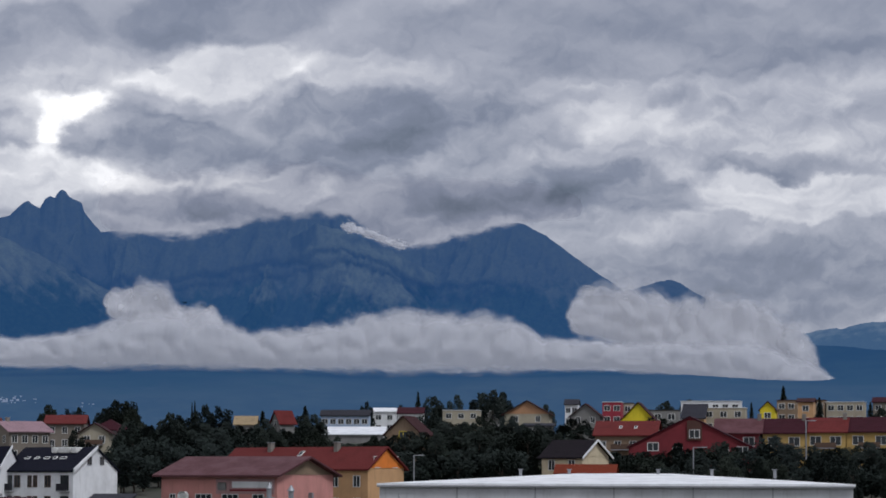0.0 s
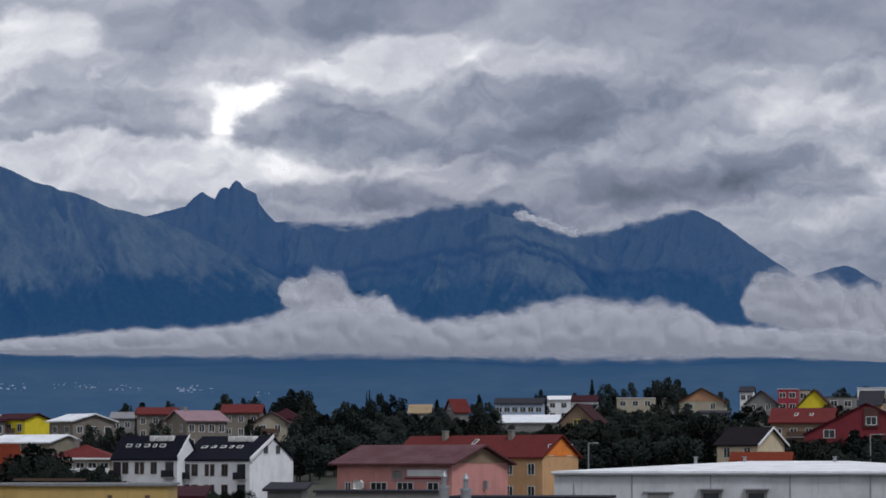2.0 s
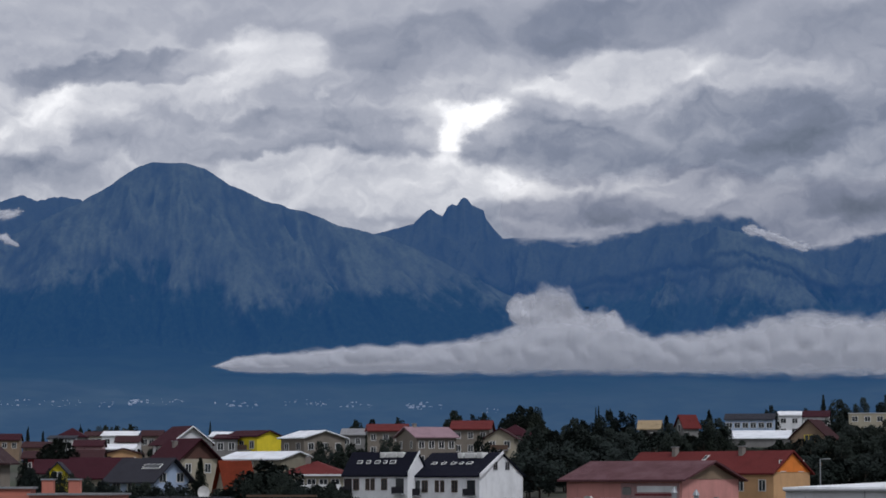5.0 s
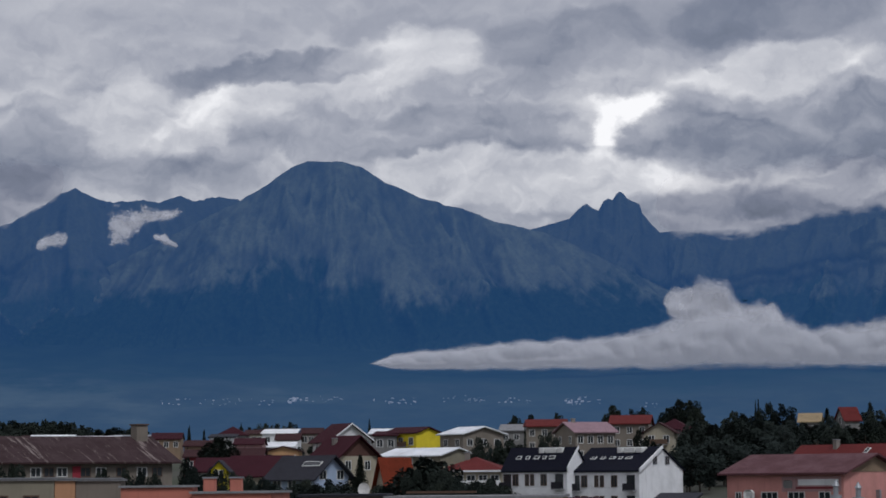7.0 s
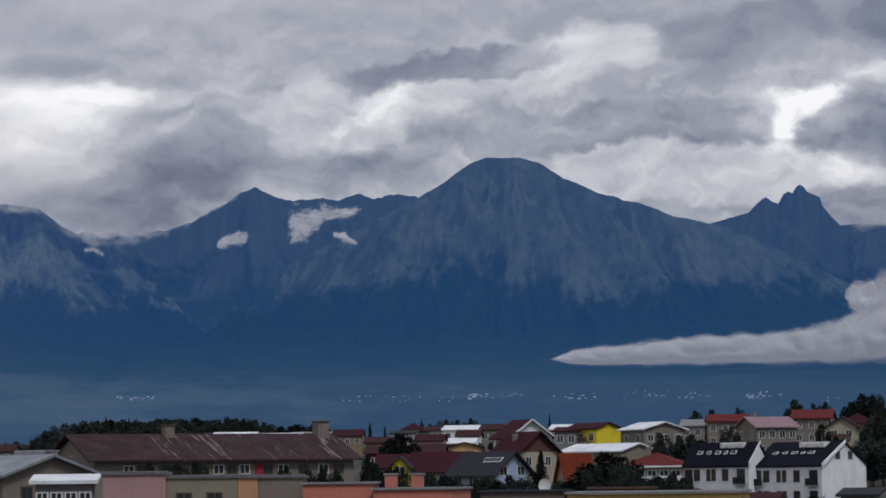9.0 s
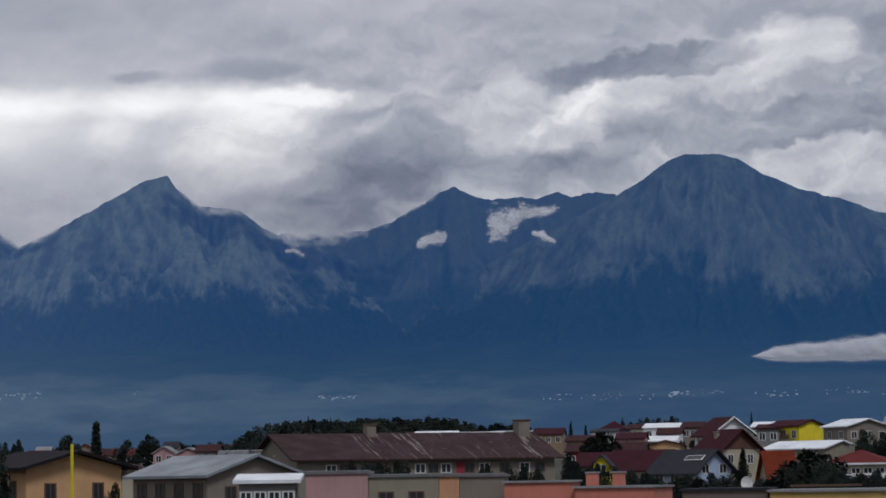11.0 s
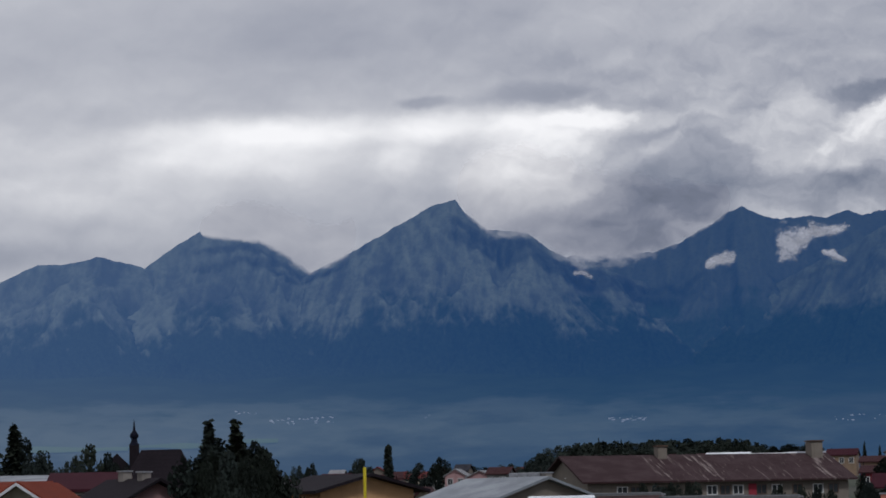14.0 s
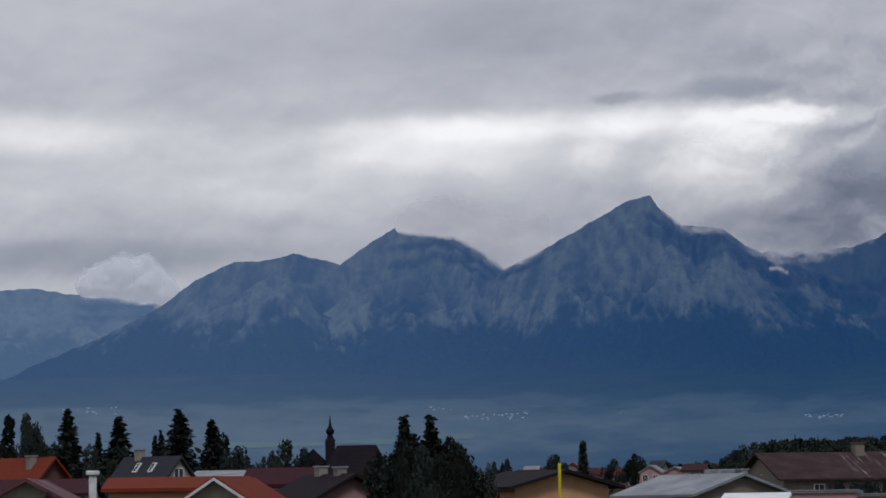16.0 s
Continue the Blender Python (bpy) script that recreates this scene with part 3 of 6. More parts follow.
    for u, v, wide in roof_lights:
        # v runs from the eaves (0) to the ridge (1) of the front slope
        cx, cy, cz = -long * u, deep / 2 * v, top + (mid - top) * v + th
        slope = math.atan2(mid - top, deep / 2)
        m = Matrix.Translation((cx, cy, cz)) @ Matrix.Rotation(slope, 4, "X")
        f = part("roof_window", box(-wide / 2, wide / 2, -light_tall, light_tall, -0.05, 0.09, 0.02), WHITE_TRIM, body, "", m)
        part("pane", box(-wide / 2 + 0.1, wide / 2 - 0.1, 0.1 - light_tall, light_tall - 0.1, 0.09, 0.1), GLASS, f)
    for u, below, wide in balcony:
        cx, z = -long * u, top - below
        b = part("balcony", box(cx - wide / 2, cx + wide / 2, -1.1, 0.0, z - 0.15, z), ZINC, body)
        part("railing", box(cx - wide / 2, cx + wide / 2, -1.1, -1.05, z, z + 0.95), BROWN_TRIM, b)
    return body, long, deep, top, mid


def verge(built, over=0.45, kind="gable"):
    """White barge boards along the gable edge of a roof."""
    body, long, deep, top, mid = built
    if kind == "gable":
        drop = (mid - top) / (deep / 2) * over
        for name, pts in (("verge_board", [(-over, top - drop - 0.05), (deep / 2, mid - 0.05), (deep / 2, mid + 0.26), (-over, top - drop + 0.26)]),
                          ("verge_board", [(deep + over, top - drop - 0.05), (deep / 2, mid - 0.05), (deep / 2, mid + 0.26), (deep + over, top - drop + 0.26)])):
            part(name, prism(pts, "x", over + 0.01, over + 0.16), PLASTER["white"], body, "white verge board")
    else:
        drop = (mid - top) / (long / 2) * over
        for pts in ([(-long - over, top - drop - 0.05), (-long / 2, mid - 0.05), (-long / 2, mid + 0.12), (-long - over, top - drop + 0.12)],
                    [(over, top - drop - 0.05), (-long / 2, mid - 0.05), (-long / 2, mid + 0.12), (over, top - drop + 0.12)]):
            part("verge_board", prism(pts, "y", -over - 0.14, -over - 0.01), PLASTER["silver"], body, "white verge board")


# ---------------------------------------------------------------- land
def land():
    """The town's ground: one polar sheet right round the walker."""
    turns = list(np.arange(-14, 48, 0.5)) + list(np.arange(48, 346, 6.0))
    rings = [0.0, 20, 60, 110, 170, 230, 290, 350, 410, 470, 530, 590, 650, 710, 770, 830, 900, 1000, 1150, 1300]
    bm = bmesh.new()
    grid = []
    for d in rings[1:]:
        grid.append([bm.verts.new((p.x, p.y, ground_height(p.x, p.y))) for p in (spot(a, d) for a in turns)])
    heart = bm.verts.new((0, 0, 0))
    n = len(turns)
    for i in range(n):
        bm.faces.new((heart, grid[0][(i + 1) % n], grid[0][i]))
        for j in range(len(grid) - 1):
            bm.faces.new((grid[j][i], grid[j][(i + 1) % n], grid[j + 1][(i + 1) % n], grid[j + 1][i]))
    bmesh.ops.recalc_face_normals(bm, faces=bm.faces)
    m, nn, shader, where = start("garden_ground")
    a, b = nn.noise(where, 0.03, 6.0, 0.6), nn.noise(where, 0.8, 5.0, 0.65)
    col = nn.mix(nn.ramp(a, 0.4, 0.6), (0.03, 0.04, 0.016), (0.06, 0.058, 0.045))
    nn.link(nn.mix(nn.math("MULTIPLY", b, 0.4), col, (0.02, 0.025, 0.012)), shader.inputs["Base Color"])
    shader.inputs["Roughness"].default_value = 0.95
    ob = new("ground", mesh_of("ground", bm, m, True))
    tagged(ob, "dark grassy town ground rising to a low crest", "ground", "", "structure")


def polar_sheet(name, az0, az1, n_az, dists, height, material):
    turns = np.linspace(az0, az1, n_az)
    verts = [(*spot(a, d).xy, height(a, d, i, j)) for j, d in enumerate(dists) for i, a in enumerate(turns)]
    faces = [(j * n_az + i + 1, j * n_az + i, (j + 1) * n_az + i, (j + 1) * n_az + i + 1) for j in range(len(dists) - 1) for i in range(n_az - 1)]
    me = bpy.data.meshes.new(name)
    me.from_pydata(verts, [], faces)
    me.materials.append(material)
    me.polygons.foreach_set("use_smooth", [True] * len(me.polygons))
    me.update()
    return new(name, me)


def valley_height(az, d, *_):
    """The long slope from the plain up to the foot of the mountains."""
    k = (d - 1150.0) / 1850.0
    el = 0.25 + 1.55 * k + 0.75 * k * k
    p = spot(az, d)
    roll = noise.fractal(Vector((p.x * 0.004, p.y * 0.004, 3.1)), 0.9, 2.1, 4) * 10.0 * max(0.0, k)
    return height_at(el, d) + roll


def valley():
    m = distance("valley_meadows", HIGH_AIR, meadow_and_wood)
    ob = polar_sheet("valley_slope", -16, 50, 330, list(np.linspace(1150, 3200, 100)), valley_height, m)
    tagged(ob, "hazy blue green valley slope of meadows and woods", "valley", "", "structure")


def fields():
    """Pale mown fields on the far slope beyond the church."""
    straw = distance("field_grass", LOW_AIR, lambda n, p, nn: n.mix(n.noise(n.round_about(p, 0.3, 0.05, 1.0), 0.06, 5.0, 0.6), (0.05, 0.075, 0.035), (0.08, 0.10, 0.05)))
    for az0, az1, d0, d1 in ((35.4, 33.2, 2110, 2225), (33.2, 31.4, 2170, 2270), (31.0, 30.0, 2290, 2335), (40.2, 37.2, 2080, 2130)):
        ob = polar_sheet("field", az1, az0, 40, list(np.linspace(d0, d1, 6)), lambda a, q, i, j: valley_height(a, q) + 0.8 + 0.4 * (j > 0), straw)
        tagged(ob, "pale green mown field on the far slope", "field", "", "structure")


def massif(name, label, d, foot, nodes, haze, seed, low=2.3, rough=0.05, steps=420, spread=0.62, fan=0.6, carve=1.0):
    """One mountain: a crest line through its summits and saddles (turn, height in degrees), falling off beyond both ends.
    Ribs and gullies run down to the foot and spread out from the summit; fan: how far they draw together at the top."""
    azs, els = np.array([n[0] for n in nodes]), np.array([n[1] for n in nodes])
    order = np.argsort(azs)
    azs, els = azs[order], els[order]
    summit = float(azs[int(np.argmax(els))])
    az0, az1 = azs[0] - (els[0] - low) / spread, azs[-1] + (els[-1] - low) / spread
    turns = np.linspace(az0, az1, steps)
    crest = np.interp(turns, azs, els)
    crest = np.where(turns < azs[0], els[0] - (azs[0] - turns) * spread, crest)
    crest = np.where(turns > azs[-1], els[-1] - (turns - azs[-1]) * spread, crest)
    crest = crest + np.array([noise.fractal(Vector((a * 2.6, seed, 0.5)), 0.7, 2.2, 7) * rough for a in turns])
    # the ridges soften downhill
    reach = max(3, int(0.8 / (turns[1] - turns[0])))
    bell = np.exp(-0.5 * (np.arange(-reach, reach + 1) / (reach * 0.45)) ** 2)
    soft_crest = np.convolve(np.pad(crest, reach, mode="edge"), bell / bell.sum(), mode="valid")
    rows = 120
    dists = list(np.linspace(foot, d, rows)) + [d + 60.0]
    ribs = []

    def height(az, dist, i, j):
        if j == rows:
            ribs.append(0.5)
            return height_at(crest[i] - 0.5, dist)
        k = j / (rows - 1)
        bend = noise.noise(Vector((az * 0.55, k * 1.4, seed)))
        u = (az - summit) / (fan + (1 - fan) * (1 - k)) + bend * 0.95
        spur = noise.ridged_multi_fractal(Vector((u * 0.55, k * 1.5 + bend * 0.7, seed)), 0.9, 2.1, 5, 1.0, 2.0) - 1.1
        gully = noise.ridged_multi_fractal(Vector((u * 1.5 + spur * 0.5, k * 6.0 + bend * 1.5, seed + 9.0)), 0.8, 2.2, 5, 1.0, 2.0) - 1.1
        grit = noise.fractal(Vector((az * 4.5, k * 17.0, seed)), 0.7, 2.2, 4)
        top = soft_crest[i] + (crest[i] - soft_crest[i]) * k ** 6
        el = low + (top - low) * k ** 1.25
        tall = max(0.0, crest[i] - low)
        fade = min(1.0, (1 - k) * 7) * min(1.0, k * 3)
        el += carve * tall * fade * (spur * 0.095 + gully * 0.011 + grit * 0.006)
        # relief value that tints the rock: high on ribs, low in gullies
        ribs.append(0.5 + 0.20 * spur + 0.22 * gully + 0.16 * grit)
        return height_at(min(el, crest[i] + 0.004 * (j - rows)), dist)

    ob = polar_sheet(name, az0, az1, steps, dists, height, haze)
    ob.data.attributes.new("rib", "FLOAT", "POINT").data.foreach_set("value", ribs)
    return tagged(ob, label, "mountain", "", "structure")


SHELL_SIZES = (("cloud_body", 1.0, 1.0), ("mist", 0.45, 1.16))
FOG = {"low": [fog("low_cloud_" + a, b, 0.16, False, 0.055, 1.8, 0.05, 1.1, 7.0, 2.6, 0.45) for a, b, c in SHELL_SIZES],
       "shred": [fog("bright_cloud_" + a, b * 0.85, 0.2, False, 0.10, 4.2, 0.10, 1.25, 7.0, 2.7, 1.25) for a, b, c in SHELL_SIZES],
       "tuft": [fog("white_cloud_" + a, b, 0.3, False, 0.05, 1.6, 0.05, 0.75, 6.0, 2.5, 0.35) for a, b, c in SHELL_SIZES],
       "deck": [fog("deck_cloud_" + a, b, 1.0, True, 0.05, 1.9, 0.05, 0.9, 6.0, 2.4, 0.35) for a, b, c in SHELL_SIZES]}


def cloud(name, label, d, knots, billow=0.35, seed=1.0, steps=420, thick=1.0, kind="low", taper=0.22):
    """A bank of cloud: a billowing roll along turns, thinning out towards its rims. Knots: turn, lower edge, upper edge in degrees."""
    azs = np.array([k[0] for k in knots])
    turns = np.linspace(azs[0], azs[-1], steps)
    order = np.argsort(azs)
    lo = np.interp(turns, azs[order], np.array([k[1] for k in knots])[order])
    hi = np.interp(turns, azs[order], np.array([k[2] for k in knots])[order])
    span = min(4.0, float(turns.max() - turns.min()))
    n = 64
    if kind == "deck":
        taper = 0.05
        lo = lo - 0.06
    holder = new(name)
    holder.location = spot((azs[0] + azs[-1]) / 2, d, height_at(float(lo.mean()), d))
    tagged(holder, label, "cloud")
    back_to = Matrix.Translation(holder.location).inverted()
    for (title, _, grow), stuff in zip(SHELL_SIZES, FOG[kind]):
        verts, faces, rims = [], [], []
        for i, a in enumerate(turns):
            mid, half = (lo[i] + hi[i]) / 2, max(0.01, (hi[i] - lo[i]) / 2) * 1.16
            end = min(1.0, min(i, steps - 1 - i) / (steps * 0.05) + 0.002)
            tail = min(1.0, min(a - turns.min(), turns.max() - a) / (taper * span))
            tail = tail * tail * (3 - 2 * tail)
            half *= (end if kind == "low" else math.sqrt(end * (2 - end))) + 0.02
            for j in range(n):
                w = 2 * math.pi * j / n
                c, s = math.cos(w), math.sin(w)
                q = Vector((a * 1.5, c * half * 1.6 + seed + grow, (mid + s * half) * 2.2))
                puff = noise.fractal(q, 0.9, 2.1, 3)
                lump = abs(noise.noise(q * 1.2)) * 1.0 + abs(noise.noise(q * 2.9)) * 0.16 + puff * 0.22
                r = grow * (1 + billow * (lump - 0.36) * (1.0 if s > -0.2 else 0.45))
                dist = d * (1 - 0.012 * thick * c * r)
                core = 1 - s if s > 0 else 1 - (-s) ** 1.5
                rims.append(core * tail - 0.5 * (1 - tail) - 3 * (1 - tail) ** 6)
                verts.append(back_to @ spot(a + 0.3 * billow * puff * half, dist, height_at(mid + half * r * s * (1.22 if s > 0 else 1.1), dist)))
        for i in range(steps - 1):
            for j in range(n):
                # the mist lies before the body alone
                if title == "cloud_body" or j < n // 4 or j >= n * 3 // 4:
                    faces.append((i * n + j, i * n + (j + 1) % n, (i + 1) * n + (j + 1) % n, (i + 1) * n + j))
        if title == "cloud_body":
            faces.append(tuple(range(n)))
            faces.append(tuple((steps - 1) * n + j for j in reversed(range(n))))
        me = bpy.data.meshes.new(title)
        me.from_pydata(verts, [], faces)
        me.attributes.new("thickness", "FLOAT", "POINT").data.foreach_set("value", rims)
        me.materials.append(stuff)
        me.polygons.foreach_set("use_smooth", [True] * len(me.polygons))
        part(title, me, None, holder)
    return holder


# ---------------------------------------------------------------- trees
def leaf_cloud(rng, blobs, leaves, size, upright=0.0):
    """A crown: leaf sprays scattered through overlapping lobes, with gaps between them."""
    verts, faces = [], []
    for _ in range(leaves):
        c, r = blobs[rng.randrange(len(blobs))]
        v = Vector((rng.gauss(0, 1), rng.gauss(0, 1), rng.gauss(0, 1))).normalized() * r * (0.55 + 0.5 * rng.random())
        p = c + v
        t1 = Vector((rng.gauss(0, 1), rng.gauss(0, 1), rng.gauss(0, 0.6))).normalized()
        t2 = t1.orthogonal().normalized()
        s = size * (0.6 + 0.8 * rng.random())
        k = len(verts)
        verts += [p - t1 * s, p + t2 * s * 0.6, p + t1 * s, p - t2 * s * 0.6]
        faces.append((k, k + 1, k + 2, k + 3))
    return verts, faces


def trunk_mesh(tall, wide, limbs, rng):
    bm = bmesh.new()
    def limb(a, b, r0, r1):
        axis = (b - a).normalized()
        s = axis.orthogonal().normalized()
        t = axis.cross(s)
        rings = [[bm.verts.new(c + (s * math.cos(k * math.pi / 3) + t * math.sin(k * math.pi / 3)) * r) for k in range(6)] for c, r in ((a, r0), ((a + b) / 2 + s * r0 * 0.3, (r0 + r1) / 2), (b, r1))]
        for p, q in zip(rings, rings[1:]):
            for k in range(6):
                bm.faces.new((p[k], p[(k + 1) % 6], q[(k + 1) % 6], q[k]))
    limb(Vector((0, 0, -0.5)), Vector((0, 0, tall * 0.85)), wide, wide * 0.25)
    for _ in range(limbs):
        z = tall * (0.25 + 0.5 * rng.random())
        w = rng.random() * 6.28
        limb(Vector((0, 0, z)), Vector((math.cos(w), math.sin(w), 0.8)) * tall * 0.25 + Vector((0, 0, z)), wide * 0.45, wide * 0.12)
    return mesh_of("trunk", bm, BARK)


def tree_kinds():
    """A few grown shapes, one unit high, that the trees share."""
    rng = random.Random(7)
    kinds = defaultdict(list)
    for title, count, leaves, leaf in (("broad", 4, 3000, 0.03), ("broad_near", 3, 8000, 0.019)):
        for v in range(count):
            blobs = [(Vector((0, 0, 0.6)), 0.26)]
            for _ in range(13):
                w, z = rng.random() * 6.28, 0.22 + 0.6 * rng.random()
                reach = 0.30 * (1.15 - abs(z - 0.55) * 1.7)
                blobs.append((Vector((math.cos(w) * reach, math.sin(w) * reach, z)), 0.12 + 0.07 * rng.random()))
            blobs.append((Vector((0.03, 0, 0.87)), 0.12))
            vs, fs = leaf_cloud(rng, blobs, leaves, leaf)
            me = bpy.data.meshes.new("crown")
            me.from_pydata(vs, [], fs)
            me.materials.append(LEAF_DARK)
            kinds[title].append((trunk_mesh(0.8, 0.03, 5, rng), me))
    for v in range(4):
        vs, fs = [], []
        layers = 72
        for lay in range(layers):
            z = 0.05 + 0.94 * lay / layers
            reach = (0.21 * (1 - z) ** 0.9 + 0.006) * rng.uniform(0.85, 1.1)
            for a in range(max(5, int(11 * (1 - z)) + 4)):
                w = rng.random() * 6.28
                length = reach * rng.uniform(0.6, 1.1)
                for s in range(8):
                    f = (s + rng.random()) / 8
                    p = Vector((math.cos(w) * length * f, math.sin(w) * length * f, z - 0.09 * f * (1 - z) + rng.gauss(0, 0.018)))
                    t1 = Vector((math.cos(w) + rng.gauss(0, 0.6), math.sin(w) + rng.gauss(0, 0.6), -0.3 + rng.gauss(0, 0.4))).normalized()
                    t2 = t1.orthogonal().normalized()
                    t2.rotate(Matrix.Rotation(rng.random() * 3, 3, t1))
                    sz = rng.uniform(0.010, 0.018)
                    k = len(vs)
                    vs += [p - t1 * sz, p + t2 * sz * 0.6, p + t1 * sz, p - t2 * sz * 0.6]
                    fs.append((k, k + 1, k + 2, k + 3))
        me = bpy.data.meshes.new("crown")
        me.from_pydata(vs, [], fs)
        me.materials.append(LEAF_FIR)
        kinds["fir"].append((trunk_mesh(0.97, 0.014, 0, rng), me))
    blobs = [(Vector((rng.gauss(0, 0.006), rng.gauss(0, 0.006), z)), 0.07 * (1 - abs(z - 0.5) * 1.1) + 0.015) for z in np.linspace(0.1, 0.95, 14)]
    vs, fs = leaf_cloud(rng, blobs, 2000, 0.02)
    me = bpy.data.meshes.new("crown")
    me.from_pydata(vs, [], fs)
    me.materials.append(LEAF_FIR)
    kinds["poplar"].append((trunk_mesh(0.9, 0.02, 0, rng), me))
    return kinds


TREES = tree_kinds()
tree_rng = random.Random(21)
TREE_WORDS = {"broad": ("broadleaf_tree", "dark green broadleaf tree with a dense uneven crown", 0.70), "fir": ("conifer", "dark pointed spruce tree beside the houses", 0.42),
              "poplar": ("columnar_tree", "tall slim dark columnar tree among roofs", 0.2)}


def tree(kind, az, top, d, wide=None, group="town trees"):
    """A tree at the turn az whose tip stands at the angle top; wide in degrees of turn."""
    p = spot(az, d)
    p.z = ground_height(p.x, p.y)
    tall = height_at(top, d) - p.z
    trunk, crown = tree_rng.choice(TREES["broad_near" if kind == "broad" and d < 330 else kind])
    title, label, usual = TREE_WORDS[kind]
    s = tall if wide is None else d * radians(wide) / usual
    ob = new(title)
    ob.matrix_basis = Matrix.Translation(p) @ Matrix.Rotation(tree_rng.random() * 6.28, 4, "Z") @ Matrix.Diagonal((s, s, tall, 1))
    tagged(ob, label, "tree", group)
    part("trunk", trunk, None, ob)
    part("crown", crown, None, ob)
    return ob


# ---------------------------------------------------------------- land and mountains
land()
valley()
fields()
# copies of one rock: dimmed for haze at the back, brightened as sunlit west
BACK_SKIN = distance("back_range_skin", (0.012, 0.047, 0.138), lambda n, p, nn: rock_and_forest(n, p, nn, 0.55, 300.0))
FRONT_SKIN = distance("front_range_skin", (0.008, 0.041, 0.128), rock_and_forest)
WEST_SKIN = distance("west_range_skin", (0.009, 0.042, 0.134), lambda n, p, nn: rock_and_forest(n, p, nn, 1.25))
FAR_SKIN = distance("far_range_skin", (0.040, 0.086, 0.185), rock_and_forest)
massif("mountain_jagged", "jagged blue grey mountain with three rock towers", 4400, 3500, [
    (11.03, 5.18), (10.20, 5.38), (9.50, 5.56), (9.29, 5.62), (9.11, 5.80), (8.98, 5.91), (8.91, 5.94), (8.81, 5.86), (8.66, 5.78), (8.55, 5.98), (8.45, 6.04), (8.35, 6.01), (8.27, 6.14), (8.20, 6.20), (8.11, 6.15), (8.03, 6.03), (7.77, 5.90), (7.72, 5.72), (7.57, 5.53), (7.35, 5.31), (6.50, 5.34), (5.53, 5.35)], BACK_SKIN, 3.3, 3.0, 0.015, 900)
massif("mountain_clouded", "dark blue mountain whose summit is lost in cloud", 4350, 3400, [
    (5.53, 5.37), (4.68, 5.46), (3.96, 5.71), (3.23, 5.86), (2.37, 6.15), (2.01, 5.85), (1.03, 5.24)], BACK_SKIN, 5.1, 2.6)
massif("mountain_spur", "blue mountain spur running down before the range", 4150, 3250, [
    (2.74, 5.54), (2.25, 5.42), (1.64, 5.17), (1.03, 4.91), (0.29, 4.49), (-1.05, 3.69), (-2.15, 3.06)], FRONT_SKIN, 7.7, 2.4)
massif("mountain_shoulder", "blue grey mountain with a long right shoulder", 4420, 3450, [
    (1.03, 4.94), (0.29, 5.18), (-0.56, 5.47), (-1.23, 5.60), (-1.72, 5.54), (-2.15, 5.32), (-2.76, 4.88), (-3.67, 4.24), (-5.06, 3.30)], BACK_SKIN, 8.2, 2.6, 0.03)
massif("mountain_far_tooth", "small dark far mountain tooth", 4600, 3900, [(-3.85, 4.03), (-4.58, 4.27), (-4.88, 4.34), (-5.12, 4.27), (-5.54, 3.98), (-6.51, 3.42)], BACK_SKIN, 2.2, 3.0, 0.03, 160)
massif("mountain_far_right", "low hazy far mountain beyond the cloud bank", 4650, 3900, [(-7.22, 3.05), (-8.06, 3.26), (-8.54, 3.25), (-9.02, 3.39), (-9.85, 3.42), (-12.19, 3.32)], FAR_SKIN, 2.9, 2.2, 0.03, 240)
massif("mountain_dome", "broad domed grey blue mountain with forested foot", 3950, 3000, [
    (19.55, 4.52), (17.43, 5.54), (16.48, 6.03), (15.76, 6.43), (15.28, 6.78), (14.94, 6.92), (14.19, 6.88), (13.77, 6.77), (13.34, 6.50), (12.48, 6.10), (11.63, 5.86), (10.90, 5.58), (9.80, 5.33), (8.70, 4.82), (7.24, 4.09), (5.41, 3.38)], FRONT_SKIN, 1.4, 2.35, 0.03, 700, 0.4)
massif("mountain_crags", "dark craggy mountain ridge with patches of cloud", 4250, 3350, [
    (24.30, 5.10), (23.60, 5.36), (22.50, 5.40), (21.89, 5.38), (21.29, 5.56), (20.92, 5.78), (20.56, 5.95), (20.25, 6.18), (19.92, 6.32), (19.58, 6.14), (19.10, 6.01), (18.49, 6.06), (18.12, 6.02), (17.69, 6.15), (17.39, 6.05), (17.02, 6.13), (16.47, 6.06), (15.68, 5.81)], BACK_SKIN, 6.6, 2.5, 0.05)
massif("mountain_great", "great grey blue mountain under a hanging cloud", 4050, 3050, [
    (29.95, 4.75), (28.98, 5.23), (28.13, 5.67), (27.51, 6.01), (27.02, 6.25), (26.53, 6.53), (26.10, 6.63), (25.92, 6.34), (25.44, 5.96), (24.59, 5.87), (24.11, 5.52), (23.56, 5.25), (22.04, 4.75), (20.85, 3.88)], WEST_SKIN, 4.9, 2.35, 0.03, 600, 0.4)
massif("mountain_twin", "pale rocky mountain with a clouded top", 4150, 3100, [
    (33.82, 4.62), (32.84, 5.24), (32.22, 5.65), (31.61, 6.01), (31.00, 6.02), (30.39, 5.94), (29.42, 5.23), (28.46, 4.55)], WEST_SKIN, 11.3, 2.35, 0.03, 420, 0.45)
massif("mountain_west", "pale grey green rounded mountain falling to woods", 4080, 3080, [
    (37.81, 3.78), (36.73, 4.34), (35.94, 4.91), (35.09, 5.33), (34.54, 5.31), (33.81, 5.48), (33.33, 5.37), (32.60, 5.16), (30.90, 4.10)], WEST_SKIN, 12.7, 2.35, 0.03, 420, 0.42)
